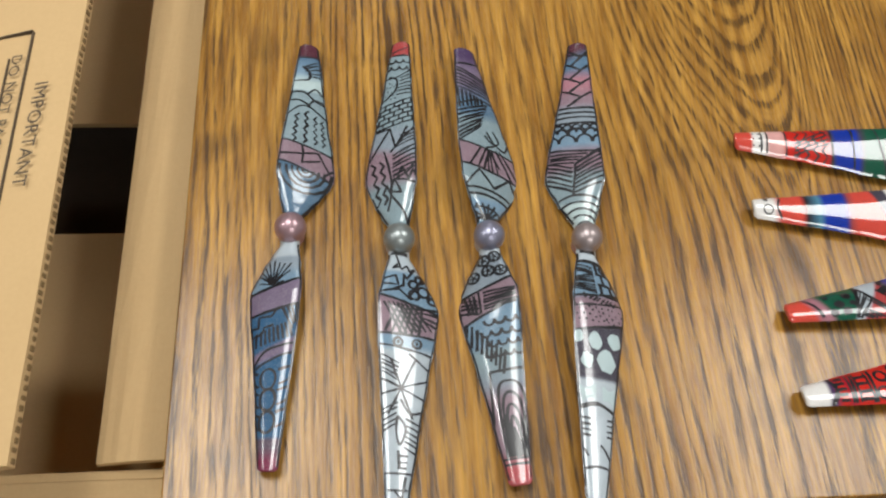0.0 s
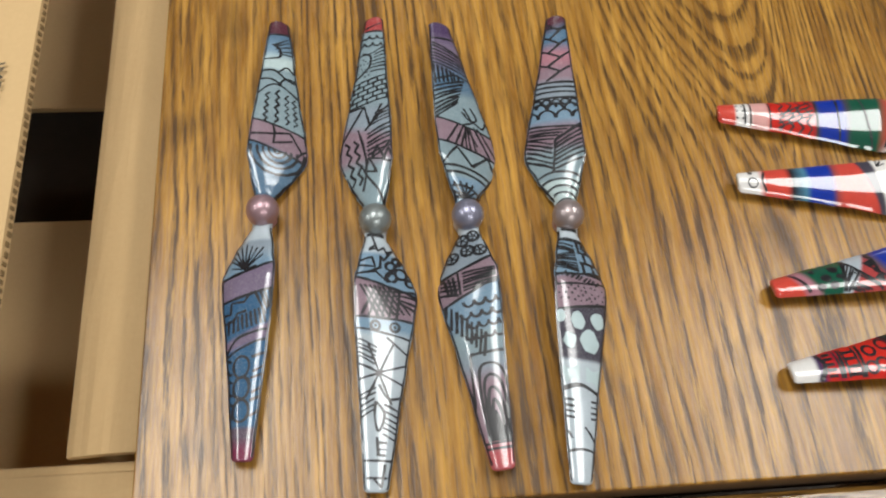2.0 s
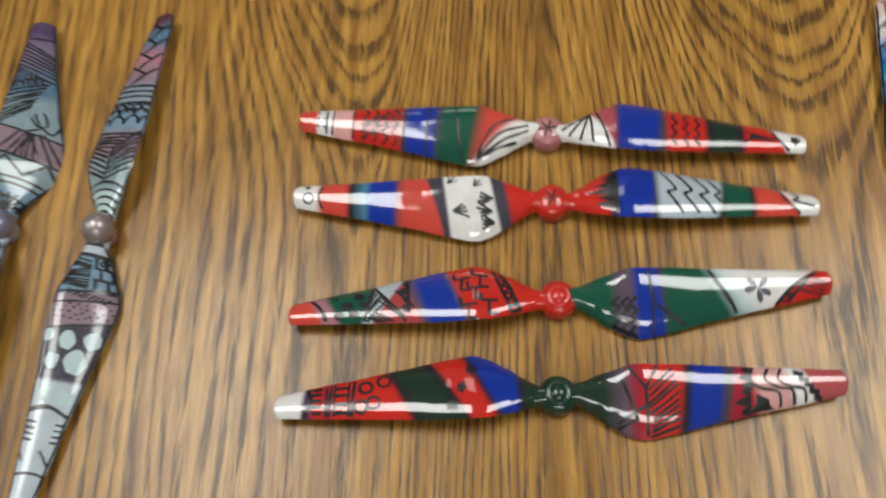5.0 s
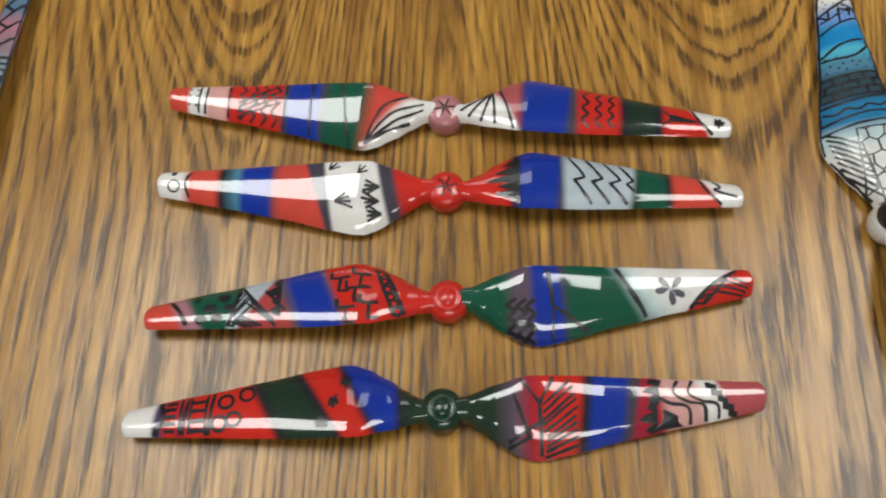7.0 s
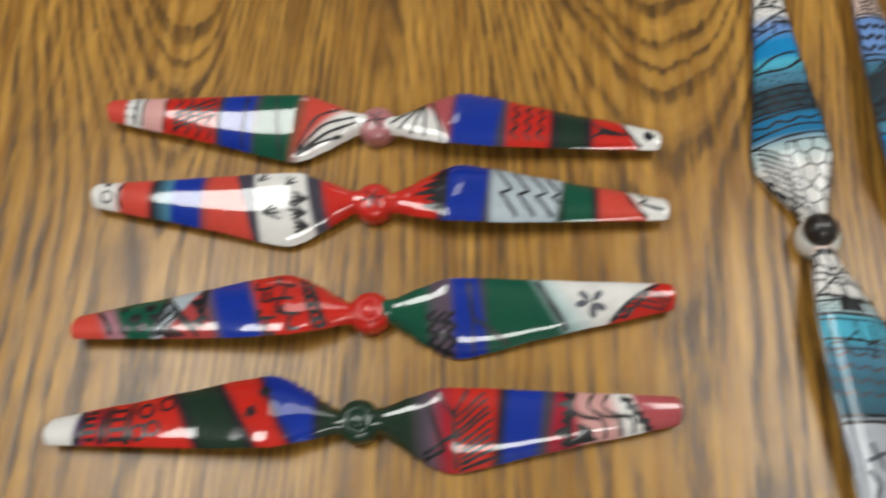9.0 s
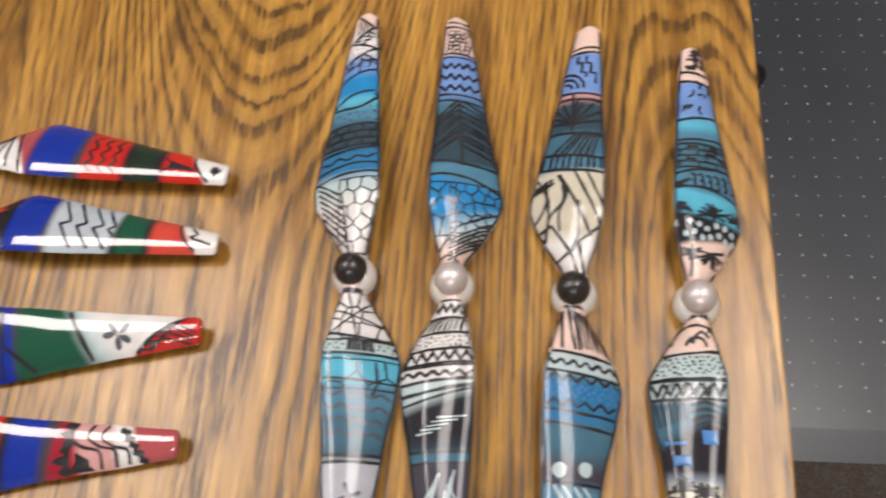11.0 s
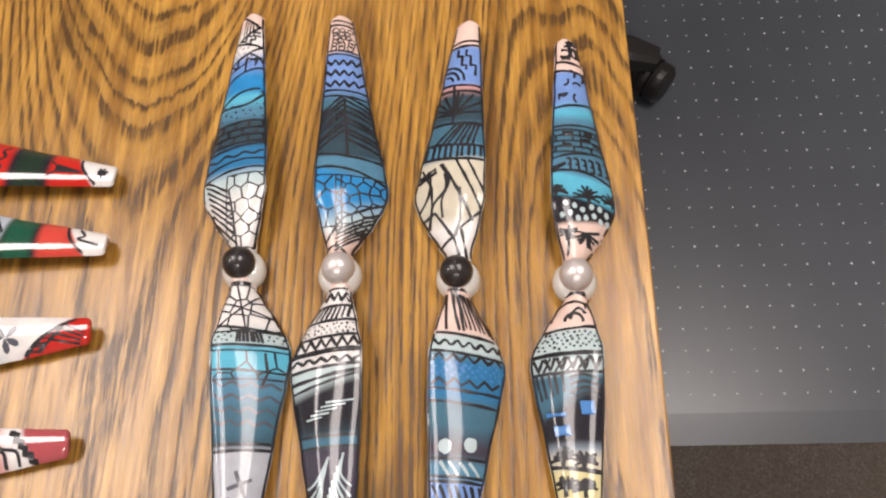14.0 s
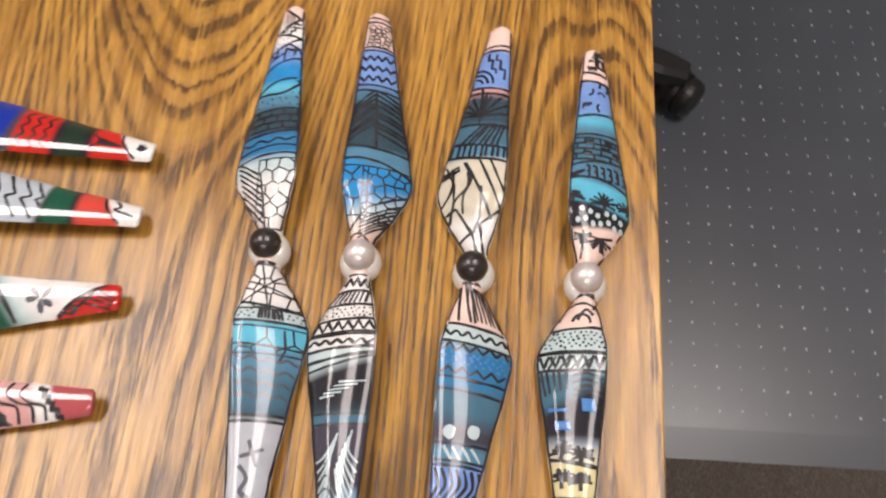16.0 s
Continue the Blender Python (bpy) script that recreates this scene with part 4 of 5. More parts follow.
def fan_and_star(p):
    for u, q in ((.055, .38), (.085, .15), (.13, .08), (.18, .06)):
        p.line((.165, .92), (u, q), w=1.1)
    p.line((.19, .92), (.245, .02), w=1.2)
    for u in (.495, .54, .585):
        p.wave((u, .92), (u - .005, .12), 6, 1.1, 1.0)
    p.fill((.73, .95), (.80, .62), (.88, .47), (.88, .40), (.79, .38), (.73, .08))
    p.curve((.865, 1), (.885, .55), (.935, .05), w=1.2)
    p.star(.955, .5, 7, 2.4, 1.1, 15)


def shell_and_lattice(p):
    for u, q, v, t in ((.13, .12, .22, .42), (.075, .38, .19, .55), (.075, .62, .18, .72), (.12, .88, .20, .84)):
        p.curve((u, q), (v, t), (.275, .93), w=1.0)
    p.across(.35, lean=-.04, w=1.0)
    p.across(.475, w=1.0)
    p.across(.57, w=.9)
    for u in (.605, .645, .685, .725):
        p.zig((u, .02), (u, .98), 6, 1.4, .9)
    p.hatch((.585, .02), (.74, .5), (.74, .95), (.585, .5), 4, .8)
    p.across(.775, .86, .885, w=1.0)
    for u in (.895, .92):
        for s in (.2, .45, .75):
            p.dot(u, s, .55)


propeller(0.4032, 0.1780, -4.0, 0.2400, 1, ("cross", HUB_CLEAR, HUB_CLEAR),
          [(0.95, [(.21, "white", -.12, 2), (.27, "salmon", 0, 5), (.275, "black"), (.435, "navy", .02), (.465, "coal"), (.615, "red"), (.645, "black"), (.735, "moss"), (.765, "black"), (.89, "red", -.07, 1.5), (1, "white")], fan_and_star),
           (0.95, [(.19, "white", .2, 6), (.275, "coral", .03, 7), (.425, "green", .02), (.445, "coal"), (.56, "navy"), (.58, "coal"), (.78, "red", 0, 2), (.86, "pink"), (.925, "white", 0, 1.5), (1, "coral")], shell_and_lattice)],
          B_LABEL + ", rosy hub", REDS, 51, 15, 1.15, 3.0, False, 1.5, GLOSS)


def flames_and_chevrons(p):
    p.spikes(.25, .13, 5, s0=.12, s1=.9)
    p.across(.245, w=1.2)
    for u in (.415, .475, .535):
        p.line((u, 1), (u + .055, .58), (u + .02, .5), (u + .075, .08), w=1.2)
    p.line((.59, .95), (.635, .6), (.61, .5), (.635, .35), w=1.1)
    p.curve((.855, 1), (.88, .5), (.93, .02), w=1.2)
    p.curve((.90, .95), (.925, .7), (.905, .55), (.98, .35), w=1.1)


def twigs(p):
    for u, s, a in ((.375, .62, 190), (.225, .40, 5), (.225, .62, 0), (.215, .82, 0)):
        p.star(u, s, 4, 7, 1.0, a - 28, 56)
    for u, s in ((.40, .15), (.30, .2)):
        p.star(u, s, 3, 5, .8, 200, 60)
    p.curve((.885, .1), (.90, .5), (.885, .9), w=1.0)
    p.dot(.945, .12, 1.3)
    p.ring(.94, .6, 2.4, .8)


propeller(0.4040, 0.1410, -1.6, 0.2400, 1, ("cross", HUB_RED, HUB_RED),
          [(0.95, [(.22, "red"), (.245, "black", 0, 5), (.385, "navy", .02), (.40, "coal"), (.635, "silver", .03), (.65, "moss"), (.745, "green"), (.765, "black"), (.895, "coral", -.07, 1.2), (1, "white")], flames_and_chevrons),
           (0.98, [(.165, "red", -.04), (.215, "coal", -.05, 1.5), (.40, "white", -.04, 1.5), (.445, "coal", -.08, 1.5), (.585, "coral", 0, 6), (.60, "coal"), (.705, "navy", 0, 3), (.745, "steel", 0, 6), (.785, "black"), (.90, "coral", 0, 4), (1, "white", 0, 1.5)], twigs)],
          B_LABEL + ", white zigzag", REDS, 63, 15, 1.15, 3.0, False, 1.5, GLOSS)


def lattice_and_flower(p):
    p.line((.33, .05), (.34, .55), (.45, .95), w=1.5)
    p.line((.34, .5), (.335, 1), w=1.0)
    p.use("ink")
    for u in (.205, .235, .265):
        p.zig((u, .45), (u, 1), 6, 1.8, 1.3)
    p.curve((.55, .0), (.59, .4), (.645, 1), w=1.7)
    p.use("grey")
    for a in range(5):
        r, y = p.mm((.725, .5))
        a = math.radians(20 + 72 * a + 9 * (-1) ** a)
        c, s = math.cos(a), math.sin(a)
        p.fill_mm([(r + c * q - s * o, y + s * q + c * o) for q, o in ((.2, .3), (3.0, 1.4), (5.4, 1.1), (6.2, 0), (5.2, -1.2), (3.0, -1.3))])
    p.use("ink").curve((.78, 1), (.86, .5), (.96, .02), w=1.5)
    p.line((.83, .95), (.915, .35), w=1.1)
    p.hatch((.80, .92), (.83, .95), (.915, .35), (.88, .38), 6, .8)
    p.hatch((.93, .2), (.99, .6), (.96, 1), (.87, .75), 4, .8)


def maze_and_spots(p):
    p.line((.14, .0), (.20, .95), w=1.4)
    p.line((.175, 0), (.235, .95), w=1.4)
    for i in range(6):
        p.ring(.165 + .01 * i, .12 + .15 * i, 1.5, 1.2)
    for u, s in ((.255, .30), (.30, .55), (.33, .25), (.28, .8), (.35, .75)):
        p.line((u - .03, s), (u + .03, s), w=1.3)
        p.line((u, s), (u + .005, s - .22), (u - .03, s - .24), w=1.3)
        p.line((u + .03, s), (u + .03, s + .14), w=1.3)
    p.spikes(.545, .60, 4, s0=.2, s1=1)
    p.line((.53, .3), (.60, .75), w=1.2)
    p.line((.56, 0), (.685, 1), w=1.4)
    p.line((.63, .55), (.71, .0), w=1.2)
    p.hatch((.58, .1), (.66, .52), (.64, .65), (.565, .15), 3, .9)
    p.hatch((.60, .05), (.68, .3), (.71, .1), (.66, 0), 4, .9)
    p.hatch((.64, .65), (.70, .2), (.72, .4), (.68, .85), 4, .9)
    p.across(.70, lean=-.04, w=1.4)
    for u, s, q in ((.735, .75, 2.0), (.78, .5, 2.2), (.755, .25, 2.0), (.81, .22, 1.9), (.825, .82, 1.2), (.72, .5, 1.4)):
        p.dot(u, s, q, 1.25)
    p.curve((.86, .1), (.88, .5), (.92, .95), w=1.4)


propeller(0.4052, 0.0930, 3.6, 0.2370, -1, ("ring", HUB_RED, HUB_RED),
          [(0.97, [(.20, "green", 0, 5), (.275, "plum", 0, 3), (.37, "navy", .02), (.385, "coal"), (.60, "green", .10, 8), (.66, "pale", .12, 8), (.86, "white", -.17, 1.5), (1, "red")], lattice_and_flower),
           (0.95, [(.37, "red", .08), (.385, "plum", .08), (.51, "navy", .06, 4), (.54, "plum", .08), (.63, "brick", -.12, 2), (.70, "silver", -.05, 2), (.84, "green", .06, 3), (.90, "rose", .05, 3), (1, "coral")], maze_and_spots)],
          B_LABEL + ", dotted green patch", REDS, 71, 22, 1.15, 3.0, False, 1.5, GLOSS)


def feathers_and_waves(p):
    p.line((.22, .2), (.265, .75), (.20, .98), w=1.4)
    p.line((.24, .0), (.30, .35), (.345, .02), w=1.2)
    p.line((.30, .35), (.30, .95), w=1.3)
    p.line((.20, .9), (.31, .55), w=1.2)
    p.hatch((.31, .35), (.395, .03), (.42, .45), (.31, .72), 5, 1.0)
    p.hatch((.32, .72), (.41, .48), (.42, .95), (.31, 1), 5, 1.0)
    p.spikes(.66, .60, 3, s0=.45, s1=1)
    p.spikes(.67, .62, 3, s0=.0, s1=.5)
    p.fill((.64, .95), (.68, .60), (.72, .75), (.74, .98))
    for d in (0, .055, .10):
        p.curve((.68 + d, .0), (.66 + d, .3), (.70 + d, .5), (.755 + d * .9, .62), (.76 + d * .9, 1), w=1.2)
    p.zig((.82, .05), (.90, .98), 10, 1.0, 1.9)


def blossoms_and_columns(p):
    for u, s in ((.30, .75), (.335, .48), (.37, .2)):
        p.star(u, s, 7, 2.6, 1.1, 10)
        p.dot(u, s, 1.0)
    for u, s in ((.61, .80), (.645, .35), (.675, .72), (.69, .28)):
        p.ring(u, s, 2.7, 1.2)
    p.across(.72, .80, lean=-.01, w=1.3)
    p.hatch((.735, .05), (.785, .05), (.785, .95), (.735, .95), 4, 1.5)
    p.across(.735, .785, w=1.0)
    p.across(.815, w=1.0)
    p.hatch((.83, .05), (.865, .05), (.865, .95), (.83, .95), 5, 1.4)
    p.curve((.885, 1), (.87, .6), (.875, .35), (.90, .0), w=1.8)


propeller(0.4035, 0.0500, 2.8, 0.2385, -1, ("ring", HUB_GREEN, HUB_GREEN),
          [(0.97, [(.19, "moss", 0, 8), (.25, "plum", 0, 6), (.29, "crimson", 0, 5), (.425, "red", -.03), (.455, "black", -.03), (.565, "navy", -.03), (.60, "coal", -.04), (.68, "crimson", .02, 4), (.80, "pink", .03, 4), (.87, "white", .04, 2), (1, "salmon", 0, 6)], feathers_and_waves),
           (0.97, [(.12, "moss", 0, 4), (.14, "black"), (.255, "navy", .12), (.275, "black", .12), (.375, "red", .14, 2), (.405, "black", .14), (.53, "moss", .10, 3), (.56, "black", .10), (.71, "red", -.01, 3), (.80, "red"), (.83, "crimson"), (.87, "red"), (.90, "violet", -.01, 2), (1, "white", 0, 1.5)], blossoms_and_columns)],
          B_LABEL + ", dark green hub", REDS, 83, 22, 1.15, 3.0, False, 1.5, GLOSS)

SEAS = "propellers with blue and white pen drawings"
C_LABEL = "blue and white drone propeller, pen doodles"


def pebbles_to_peaks(p):
    p.hatch((.07, .68), (.17, 1), (.34, .98), (.28, .58), 8, .7)
    p.line((.05, .65), (.27, .55))
    p.net(.06, .32, 0, .58, 5.6, .5)
    p.across(.33, .365, lean=-.02, bow=.01)
    p.wave((.39, .95), (.405, .05), 6, .8, .8)
    p.across(.43, lean=-.02, w=.9)
    p.bricks(.445, .53, 0, 1, 3, 4, -.01, .8)
    p.dots(.545, .61, 0, 1, 3, 6, .5)
    p.curve((.60, 1), (.60, .4), (.64, .05), (.655, .1), w=.95)
    p.curve((.61, 1), (.65, .6), (.665, .1), w=.9)
    p.across(.73, lean=-.05, bow=.01)
    p.star(.76, .75, 4, 6, .7, -60, 160)
    p.star(.80, .15, 5, 4, .7, 60, 200)
    p.line((.74, .5), (.80, .5), (.785, .2))
    p.dots(.76, .79, .2, .45, 2, 2, .4)
    p.line((.78, 1), (.845, .05), (.87, .85), w=.95)
    p.dots(.80, .865, .3, .95, 4, 4, .36)
    p.line((.87, .95), (.935, .1), (.985, .8), w=.95)
    p.wave((.86, .55), (.90, .15), 5, .7, .8)
    p.wave((.875, .75), (.915, .15), 5, .7, .8)
    p.hatch((.90, .78), (.97, .75), (.945, .2), (.925, .2), 5, .45)


def webs_and_haze(p):
    p.across(.065, w=1.4)
    p.net(.07, .226, 0, 1, 6.4, .5)
    p.star(.155, .45, 6, 13, .6, 12)
    p.across(.228, lean=.02, w=.9)
    p.dots(.235, .275, .05, .3, 3, 3, .5)
    p.dots(.235, .275, .72, .98, 3, 3, .5)
    p.hatch((.235, .34), (.275, .33), (.275, .7), (.235, .68), 8, .85)
    p.across(.285, w=1.0)
    p.net(.287, .375, 0, 1, 8.0, .5)
    p.line((.31, .7), (.38, .75), (.42, .7))
    p.across(.37, lean=.01)
    p.use("grey")
    for u in (.41, .45, .49, .53):
        p.wave((u, .05), (u + .01, .95), 7, .8, .8)
    p.use("ink").across(.60, .62, w=.9)
    p.use("grey")
    p.star(.72, .55, 4, 5, 1.2, 20)
    p.curve((.76, .3), (.80, .5), (.84, .4), (.86, .6), w=1.4)
    p.star(.90, .45, 5, 5, 1.2)


propeller(0.5818, 0.1258, 93.1, 0.2545, 1, ("eye", WHITE_CAP, BLACK_CAP),
          [(0.90, [(.26, "white", 0, 8), (.33, "pale", 0, 6), (.43, "ocean", 0, 4), (.54, "slate", 0, 4), (.60, "steel", 0, 5), (.65, "cyan", 0, 4), (.74, "azure", 0, 6), (.81, "lilac", 0, 6), (.93, "white", 0, 6), (1, "peach", 0, 5)], pebbles_to_peaks),
           (0.90, [(.06, "peach"), (.228, "white"), (.285, "pale", 0, 3), (.38, "cyan"), (.46, "steel", 0, 8), (.59, "dusk", 0, 10), (.61, "slate"), (1, "ash", 0, 2)], webs_and_haze, 1.06)],
          C_LABEL + ", black cap", SEAS, 91, 22, 1.35, 3.0, True, 2.1, VARNISH)


def stones_to_grapes(p):
    p.hatch((.06, .35), (.115, .95), (.22, .98), (.14, .35), 6, .7)
    p.curve((.05, .9), (.085, .4), (.07, .0), w=.9)
    p.line((.10, .05), (.18, .45), (.25, 1))
    p.net(.13, .33, .35, 1, 4.6, .52)
    p.net(.15, .33, 0, .38, 7.5, .55)
    p.across(.335, bow=.02, lean=-.05, w=1.0)
    p.across(.405, lean=-.02, w=1.0)
    p.line((.41, .48), (.64, .48), w=1.0)
    p.hatch((.42, .02), (.50, .46), (.66, .46), (.58, 0), 8, .95)
    p.hatch((.42, .98), (.46, .5), (.66, .5), (.62, .98), 9, .95)
    p.across(.645, .67, lean=-.01, w=.9)
    for u in (.70, .745, .79):
        p.zig((u, .06), (u, .94), 8, 1.5, .95)
    p.across(.825, .84, lean=-.01, w=.85)
    for i in range(18):
        p.ring(.853 + .0155 * (i // 3), .25 + .25 * (i % 3) + p.rnd.uniform(-.07, .07), p.rnd.uniform(1.1, 1.5), .5)
    p.across(.955, .975, lean=-.01, w=.9)


def bands_and_feathers(p):
    p.across(.065, w=1.0)
    p.zig((.095, .05), (.09, .95), 7, 1.9, .95)
    p.across(.125, w=1.0)
    p.hatch((.13, .05), (.168, .12), (.168, .98), (.13, .9), 8, .8)
    p.across(.175, w=1.0)
    p.dots(.183, .222, .05, .97, 3, 10, .5)
    p.across(.228, w=1.0)
    p.zig((.252, .02), (.252, .98), 12, 2.0, .95)
    p.across(.275, .283, w=.8)
    p.wave((.31, .03), (.305, .97), 11, .8, 1.1)
    p.across(.33, lean=.01, w=1.1)
    p.across(.36, lean=.03, w=1.2)
    p.across(.38, lean=.05, w=.9)
    p.across(.545, .58, w=.9)
    p.use("pale")
    for i in range(7):
        p.curve((.60 + .02 * i, .25 + .05 * i), (.66 + .02 * i, .3 + .03 * i), (.70 + .03 * i, .1 + .02 * i), w=.7)
        p.curve((.61 + .015 * i, .5 + .03 * i), (.68 + .02 * i, .75), (.70 + .03 * i, .95), w=.7)
    for i in range(5):
        p.curve((.44 + .012 * i, .1 + .12 * i), (.445 + .012 * i, .5 + .08 * i), w=.5)
    p.use("ink")
    for i in range(5):
        p.curve((.72 + .04 * i, .95), (.70 + .04 * i, .7), (.76 + .04 * i, .5), w=.9)


propeller(0.6212, 0.1228, 92.2, 0.2560, -1, ("eye", WHITE_CAP, PEARL),
          [(0.92, [(.13, "peach", 0, 8), (.20, "pale", .06, 10), (.335, "azure", -.05, 3), (.405, "steel", 0, 2), (.60, "slate", 0, 3), (.66, "dusk", 0, 8), (.835, "lilac", 0, 2), (1, "peach", 0, 3)], stones_to_grapes),
           (0.90, [(.06, "peach"), (.33, "white"), (.39, "pale", .06, 5), (.53, "black", 0, 8), (.545, "slate"), (.58, "dusk", 0, 2), (.78, "coal", 0, 3), (1, "sky", 0, 10)], bands_and_feathers, 1.06)],
          C_LABEL + ", pearl cap", SEAS, 103, 22, 1.35, 3.0, True, 2.1, VARNISH)


def shards_to_terraces(p):
    p.line((.05, .4), (.13, .55), (.10, .95), w=.95)
    p.line((.13, .55), (.22, .75), (.20, 1), w=.95)
    p.line((.05, .15), (.16, .35), (.22, .0), w=.95)
    p.line((.13, .5), (.19, .35), (.30, .35), w=.95)
    p.curve((.17, .95), (.25, .75), (.30, .55), (.36, .60), w=.95)
    p.curve((.23, 1), (.28, .8), (.33, .78), (.38, .85), w=.95)
    p.curve((.20, .65), (.26, .62), (.33, .52), (.40, .68), w=.95)
    p.line((.22, .8), (.31, .75), (.39, .95), w=.9)
    p.line((.18, .12), (.40, .65), w=1.0)
    p.line((.22, .02), (.41, .45), w=1.0)
    p.line((.28, .02), (.41, .28), w=.9)
    p.hatch((.33, .95), (.36, .7), (.39, .75), (.36, 1), 3, .9)
    p.across(.415, .47, lean=.02, w=1.1)
    p.hatch((.42, .02), (.47, .02), (.47, .98), (.42, .98), 10, 1.0)
    p.across(.555, lean=.01, w=.95)
    p.hatch((.47, .9), (.56, .5), (.56, .05), (.47, .15), 7, .9)
    p.star(.59, .6, 9, 14, .9, -80, 160)
    p.line((.56, .6), (.69, .55), w=.9)
    p.across(.69, .715, lean=.01, w=1.1)
    p.nest(.735, .9, (3.0, 5.5, 8.0), -90, 90, .95)
    for o in (.05, .30):
        p.line((.75 + .5 * o * .2, .12 + o), (.80, .12 + o), (.80, .26 + o), (.84, .26 + o), (.84, .4 + o), (.87, .4 + o), w=.95)
    p.across(.885, .905, lean=-.01, w=1.0)


def petals_to_streams(p):
    p.across(.055, w=1.2)
    p.curve((.06, .3), (.12, .35), (.20, .42), w=.95)
    p.curve((.07, .1), (.13, .15), (.20, .2), w=.9)
    p.line((.06, .45), (.20, .5), w=.9)
    p.hatch((.19, .52), (.07, .48), (.08, .97), (.20, .98), 6, .65)
    p.across(.215, lean=.01, w=1.0)
    p.wave((.245, .03), (.25, .97), 11, 1.0, 1.0)
    p.across(.28, lean=.01, w=.9)
    p.zig((.295, .05), (.295, .95), 10, 1.4, .9)
    p.use("blue").dots(.31, .36, .03, .97, 4, 9, .7)
    p.use("ink").zig((.375, .05), (.375, .95), 9, 1.3, .8)
    p.across(.40, .44, lean=.01, w=.9)
    p.use("pale")
    for u, s, q in ((.575, .28, 2.5), (.565, .68, 2.3)):
        p.dot(u, s, q, 1.2, 12)
    p.hatch((.62, .15), (.66, .3), (.66, .95), (.62, .75), 4, .8)
    p.use("ink").across(.61, .665, .68, w=.9)
    for i in range(7):
        s = .08 + .14 * i
        p.curve((.69, s), (.74, s + .10), (.79, s - .04), (.84, s + .08), (.90, s), (.98, s + .06), w=.95)


propeller(0.6690, 0.1205, 87.3, 0.2515, 1, ("eye", WHITE_CAP, BLACK_CAP),
          [(0.93, [(.18, "white", 0, 6), (.36, "cream", -.1, 10), (.415, "cream"), (.475, "steel", 0, 2), (.56, "dusk", 0, 4), (.69, "slate", 0, 6), (.715, "pink", 0, 2), (.885, "lilac", 0, 2), (1, "peach", 0, 2)], shards_to_terraces),
           (0.92, [(.215, "peach"), (.28, "pale", 0, 3), (.30, "steel", 0, 3), (.43, "ocean", 0, 4), (.54, "dusk", 0, 8), (.615, "coal", 0, 5), (.675, "steel", 0, 2), (1, "lilac", 0, 2)], petals_to_streams, 1.06)],
          C_LABEL + ", peach tip", SEAS, 117, 22, 1.35, 3.0, True, 2.1, VARNISH)


def palms_to_speckles(p):
    p.palm(.165, .62, 6.5, -1, 0, .95)
    p.palm(.17, .22, 4.2, -1, 0, .85)
    p.line((.19, .25), (.08, .2), w=.8)
    p.use("pale")
    for i in range(13):
        p.dot(.225 + .035 * (i % 2) + .01 * math.sin(i), .15 + .066 * i, 1.1, 1.2)
    p.use("ink")
    p.palm(.30, .55, 6.5, 1, 4, .95)
    p.palm(.315, .05, 5.0, 1, 2, .9)
    p.palm(.30, .93, 4.6, 1, 2, .85)
    p.across(.385, bow=.02, lean=-.03, w=1.0)
    for i in range(6):
        s = .28 + .13 * i
        p.line((.405, s - .03), (.405, s + .05), (.455, s + .05), (.455, s - .02), w=.9)
        p.line((.43, s), (.43, s + .05), w=.9)
    p.hatch((.40, .03), (.43, .25), (.44, .25), (.42, .03), 3, .8)
    p.across(.47, lean=.03, bow=.01, w=.9)
    p.bricks(.485, .58, 0, 1, 4, 3, .0, .7)
    for u, s in ((.505, .3), (.53, .65), (.555, .35), (.52, .9), (.56, .75)):
        p.fill((u, s - .1), (u + .018, s - .1), (u + .018, s + .08), (u, s + .08))
    p.across(.60, lean=.01, w=.8)
    p.across(.69, lean=.02, w=1.0)
    for u, s, a in ((.75, .25, 100), (.775, .65, -60), (.80, .3, 60), (.725, .65, 200), (.83, .5, 0), (.82, .78, 30)):
        p.ring(u, s, 1.9, .9, 1.2, a, a + 130)
    p.line((.715, .15), (.74, .15), (.74, .35), w=.9)
    p.across(.845, .885, lean=-.01, w=1.0)
    for i in range(14):
        u, s = .90 + .088 * p.rnd.random(), .4 + .55 * p.rnd.random()
        p.fill((u - .006, s - .22), (u + .007, s - .2), (u + .007, s + .12), (u - .006, s + .12))
    p.fill((.905, .5), (.965, .5), (.965, .96), (.905, .96))


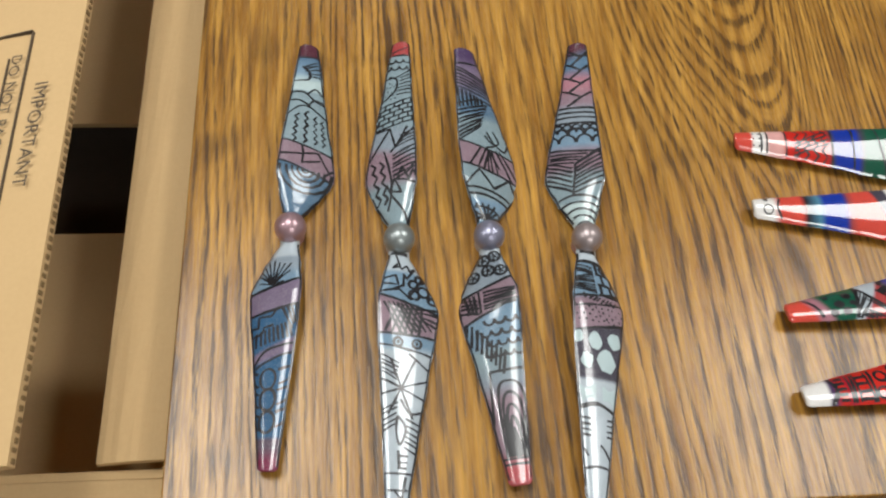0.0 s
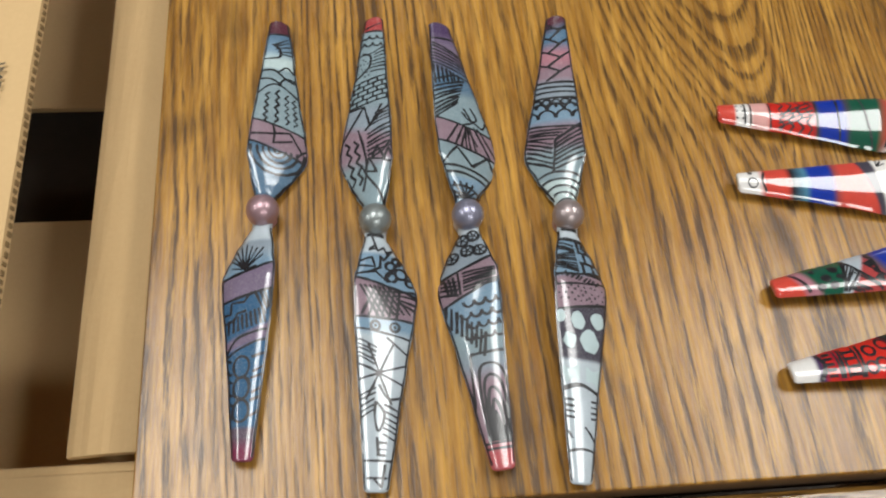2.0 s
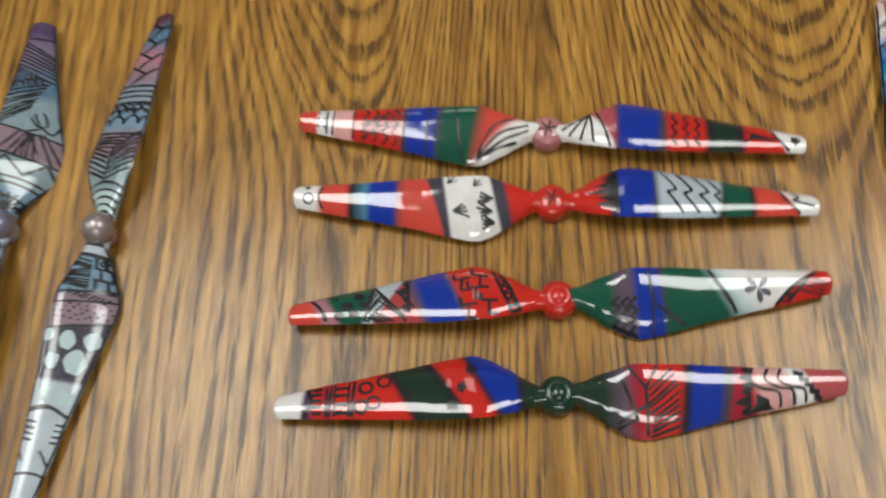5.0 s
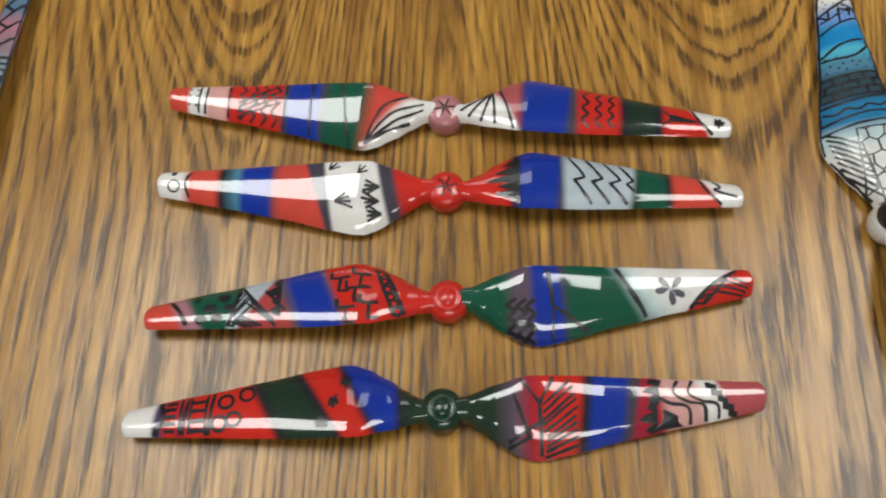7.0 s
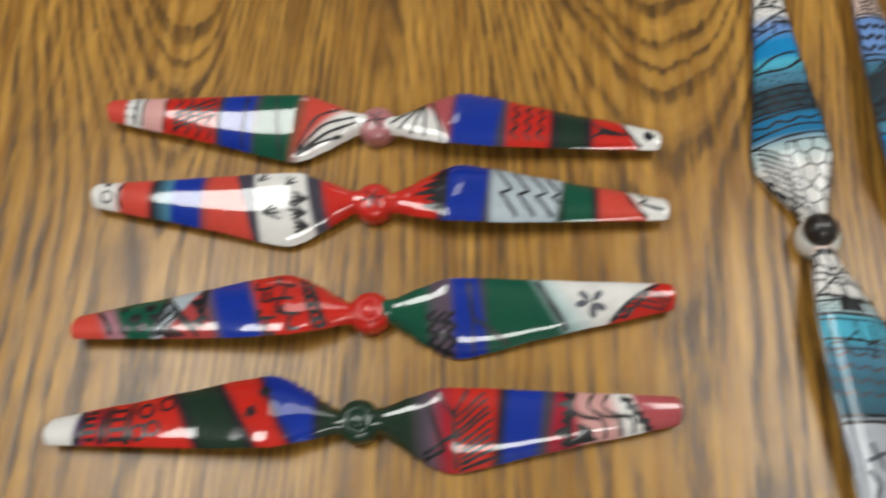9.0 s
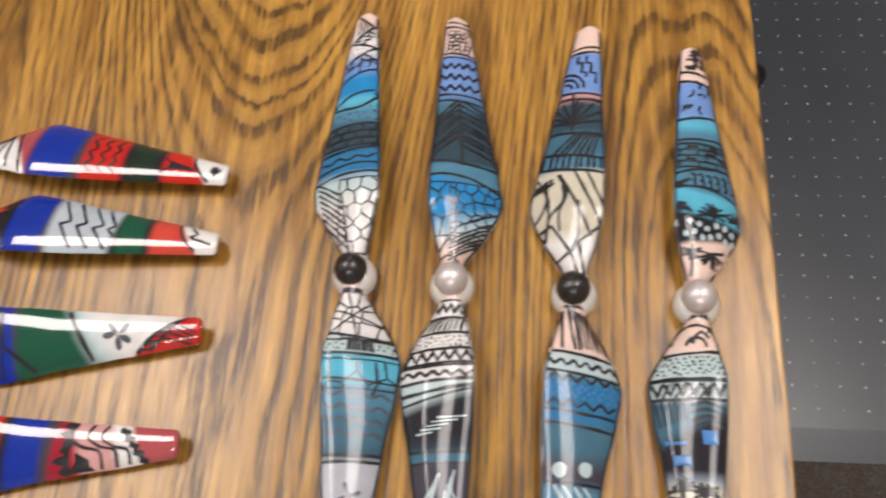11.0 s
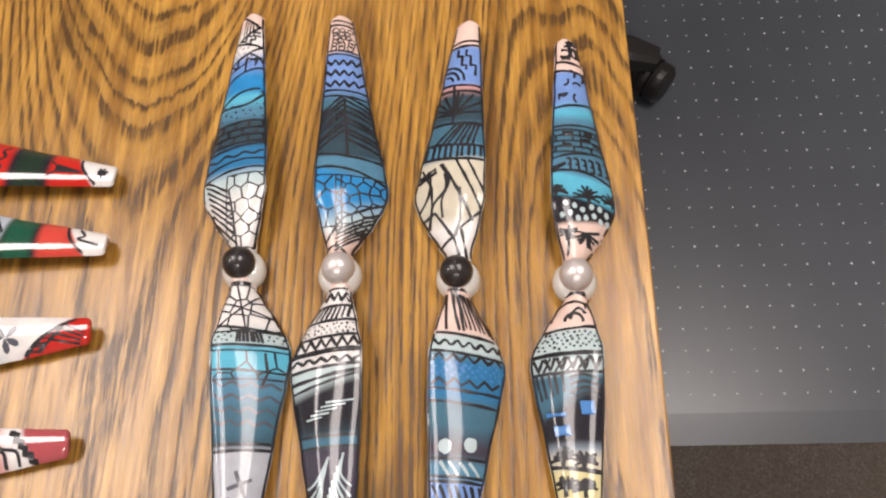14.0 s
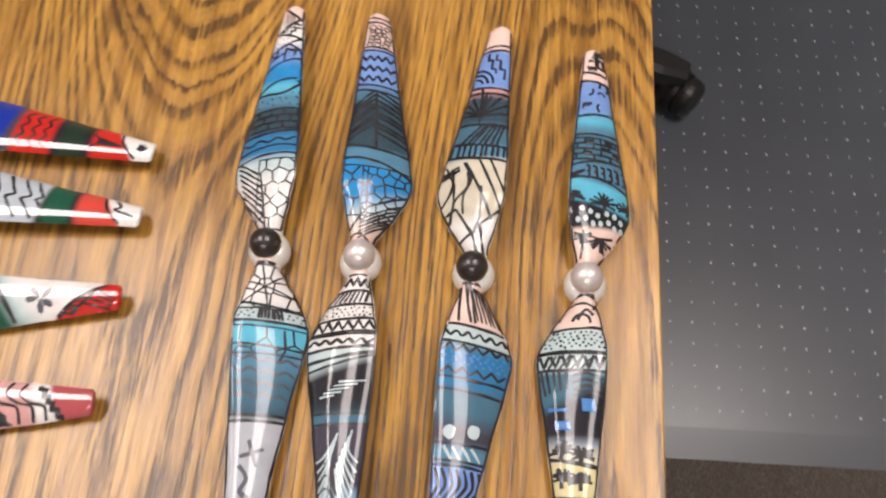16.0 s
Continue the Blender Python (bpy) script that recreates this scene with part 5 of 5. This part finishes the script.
def waves_to_groves(p):
    p.across(.06, w=1.2)
    p.nest(.17, .45, (3.5, 8.5, 12.0), 95, 275, .95)
    p.curve((.16, .55), (.13, .5), (.12, .35), (.14, .2), w=.95)
    p.curve((.12, .2), (.10, .1), (.14, .0), w=.9)
    p.across(.195, lean=.01, w=1.0)
    p.dots(.205, .272, .02, .98, 5, 10, .55)
    p.across(.285, .292, w=.8)
    for i in range(6):
        s = .05 + .155 * i
        p.line((.30, s), (.345, s + .07), (.30, s + .14), w=1.0)
    p.hatch((.30, .1), (.35, .3), (.35, .9), (.30, .8), 4, .7)
    p.across(.355, w=1.0)
    p.hatch((.36, .98), (.45, .95), (.42, .55), (.36, .55), 5, .7)
    for i in range(4):
        p.curve((.375 + .025 * i, .5), (.365 + .022 * i, .3), (.385 + .02 * i, .05), w=1.0)
    p.use("blue")
    p.fill((.455, .38), (.50, .36), (.50, .15), (.455, .17))
    p.fill((.535, .82), (.57, .82), (.57, .55), (.535, .57))
    p.fill((.49, .9), (.505, .9), (.505, .6), (.49, .6))
    p.use("ink")
    p.across(.68, lean=-.02, w=1.2)
    for u, s, q in ((.645, .72, 5), (.655, .35, 4.6), (.735, .75, 5), (.74, .35, 5)):
        p.palm(u, s, q, -1, 3.5, 1.0)
    p.across(.80, w=1.0)
    p.use("pale").dots(.81, .9, .05, .95, 4, 5, .8)
    p.wave((.94, .05), (.94, .95), 8, .8, .9)


propeller(0.7155, 0.1185, 88.5, 0.2325, -1, ("eye", WHITE_CAP, PEARL),
          [(0.93, [(.205, "peach", .03, 2), (.29, "black", -.03, 2), (.385, "cyan", -.03, 2), (.47, "steel", .0, 3), (.60, "dusk", 0, 4), (.64, "steel", 0, 4), (.69, "cyan", .02, 6), (.845, "lilac", 0, 2), (1, "peach", 0, 2)], palms_to_speckles),
           (0.92, [(.195, "peach"), (.285, "pale"), (.36, "pale"), (.45, "dusk", .12, 5), (.60, "black", 0, 4), (.63, "grey", 0, 4), (.68, "cream"), (.80, "sand"), (1, "black")], waves_to_groves, 1.06)],
          C_LABEL + ", pearl cap, black-speckled tip", SEAS, 129, 22, 1.35, 3.0, True, 2.1, VARNISH)
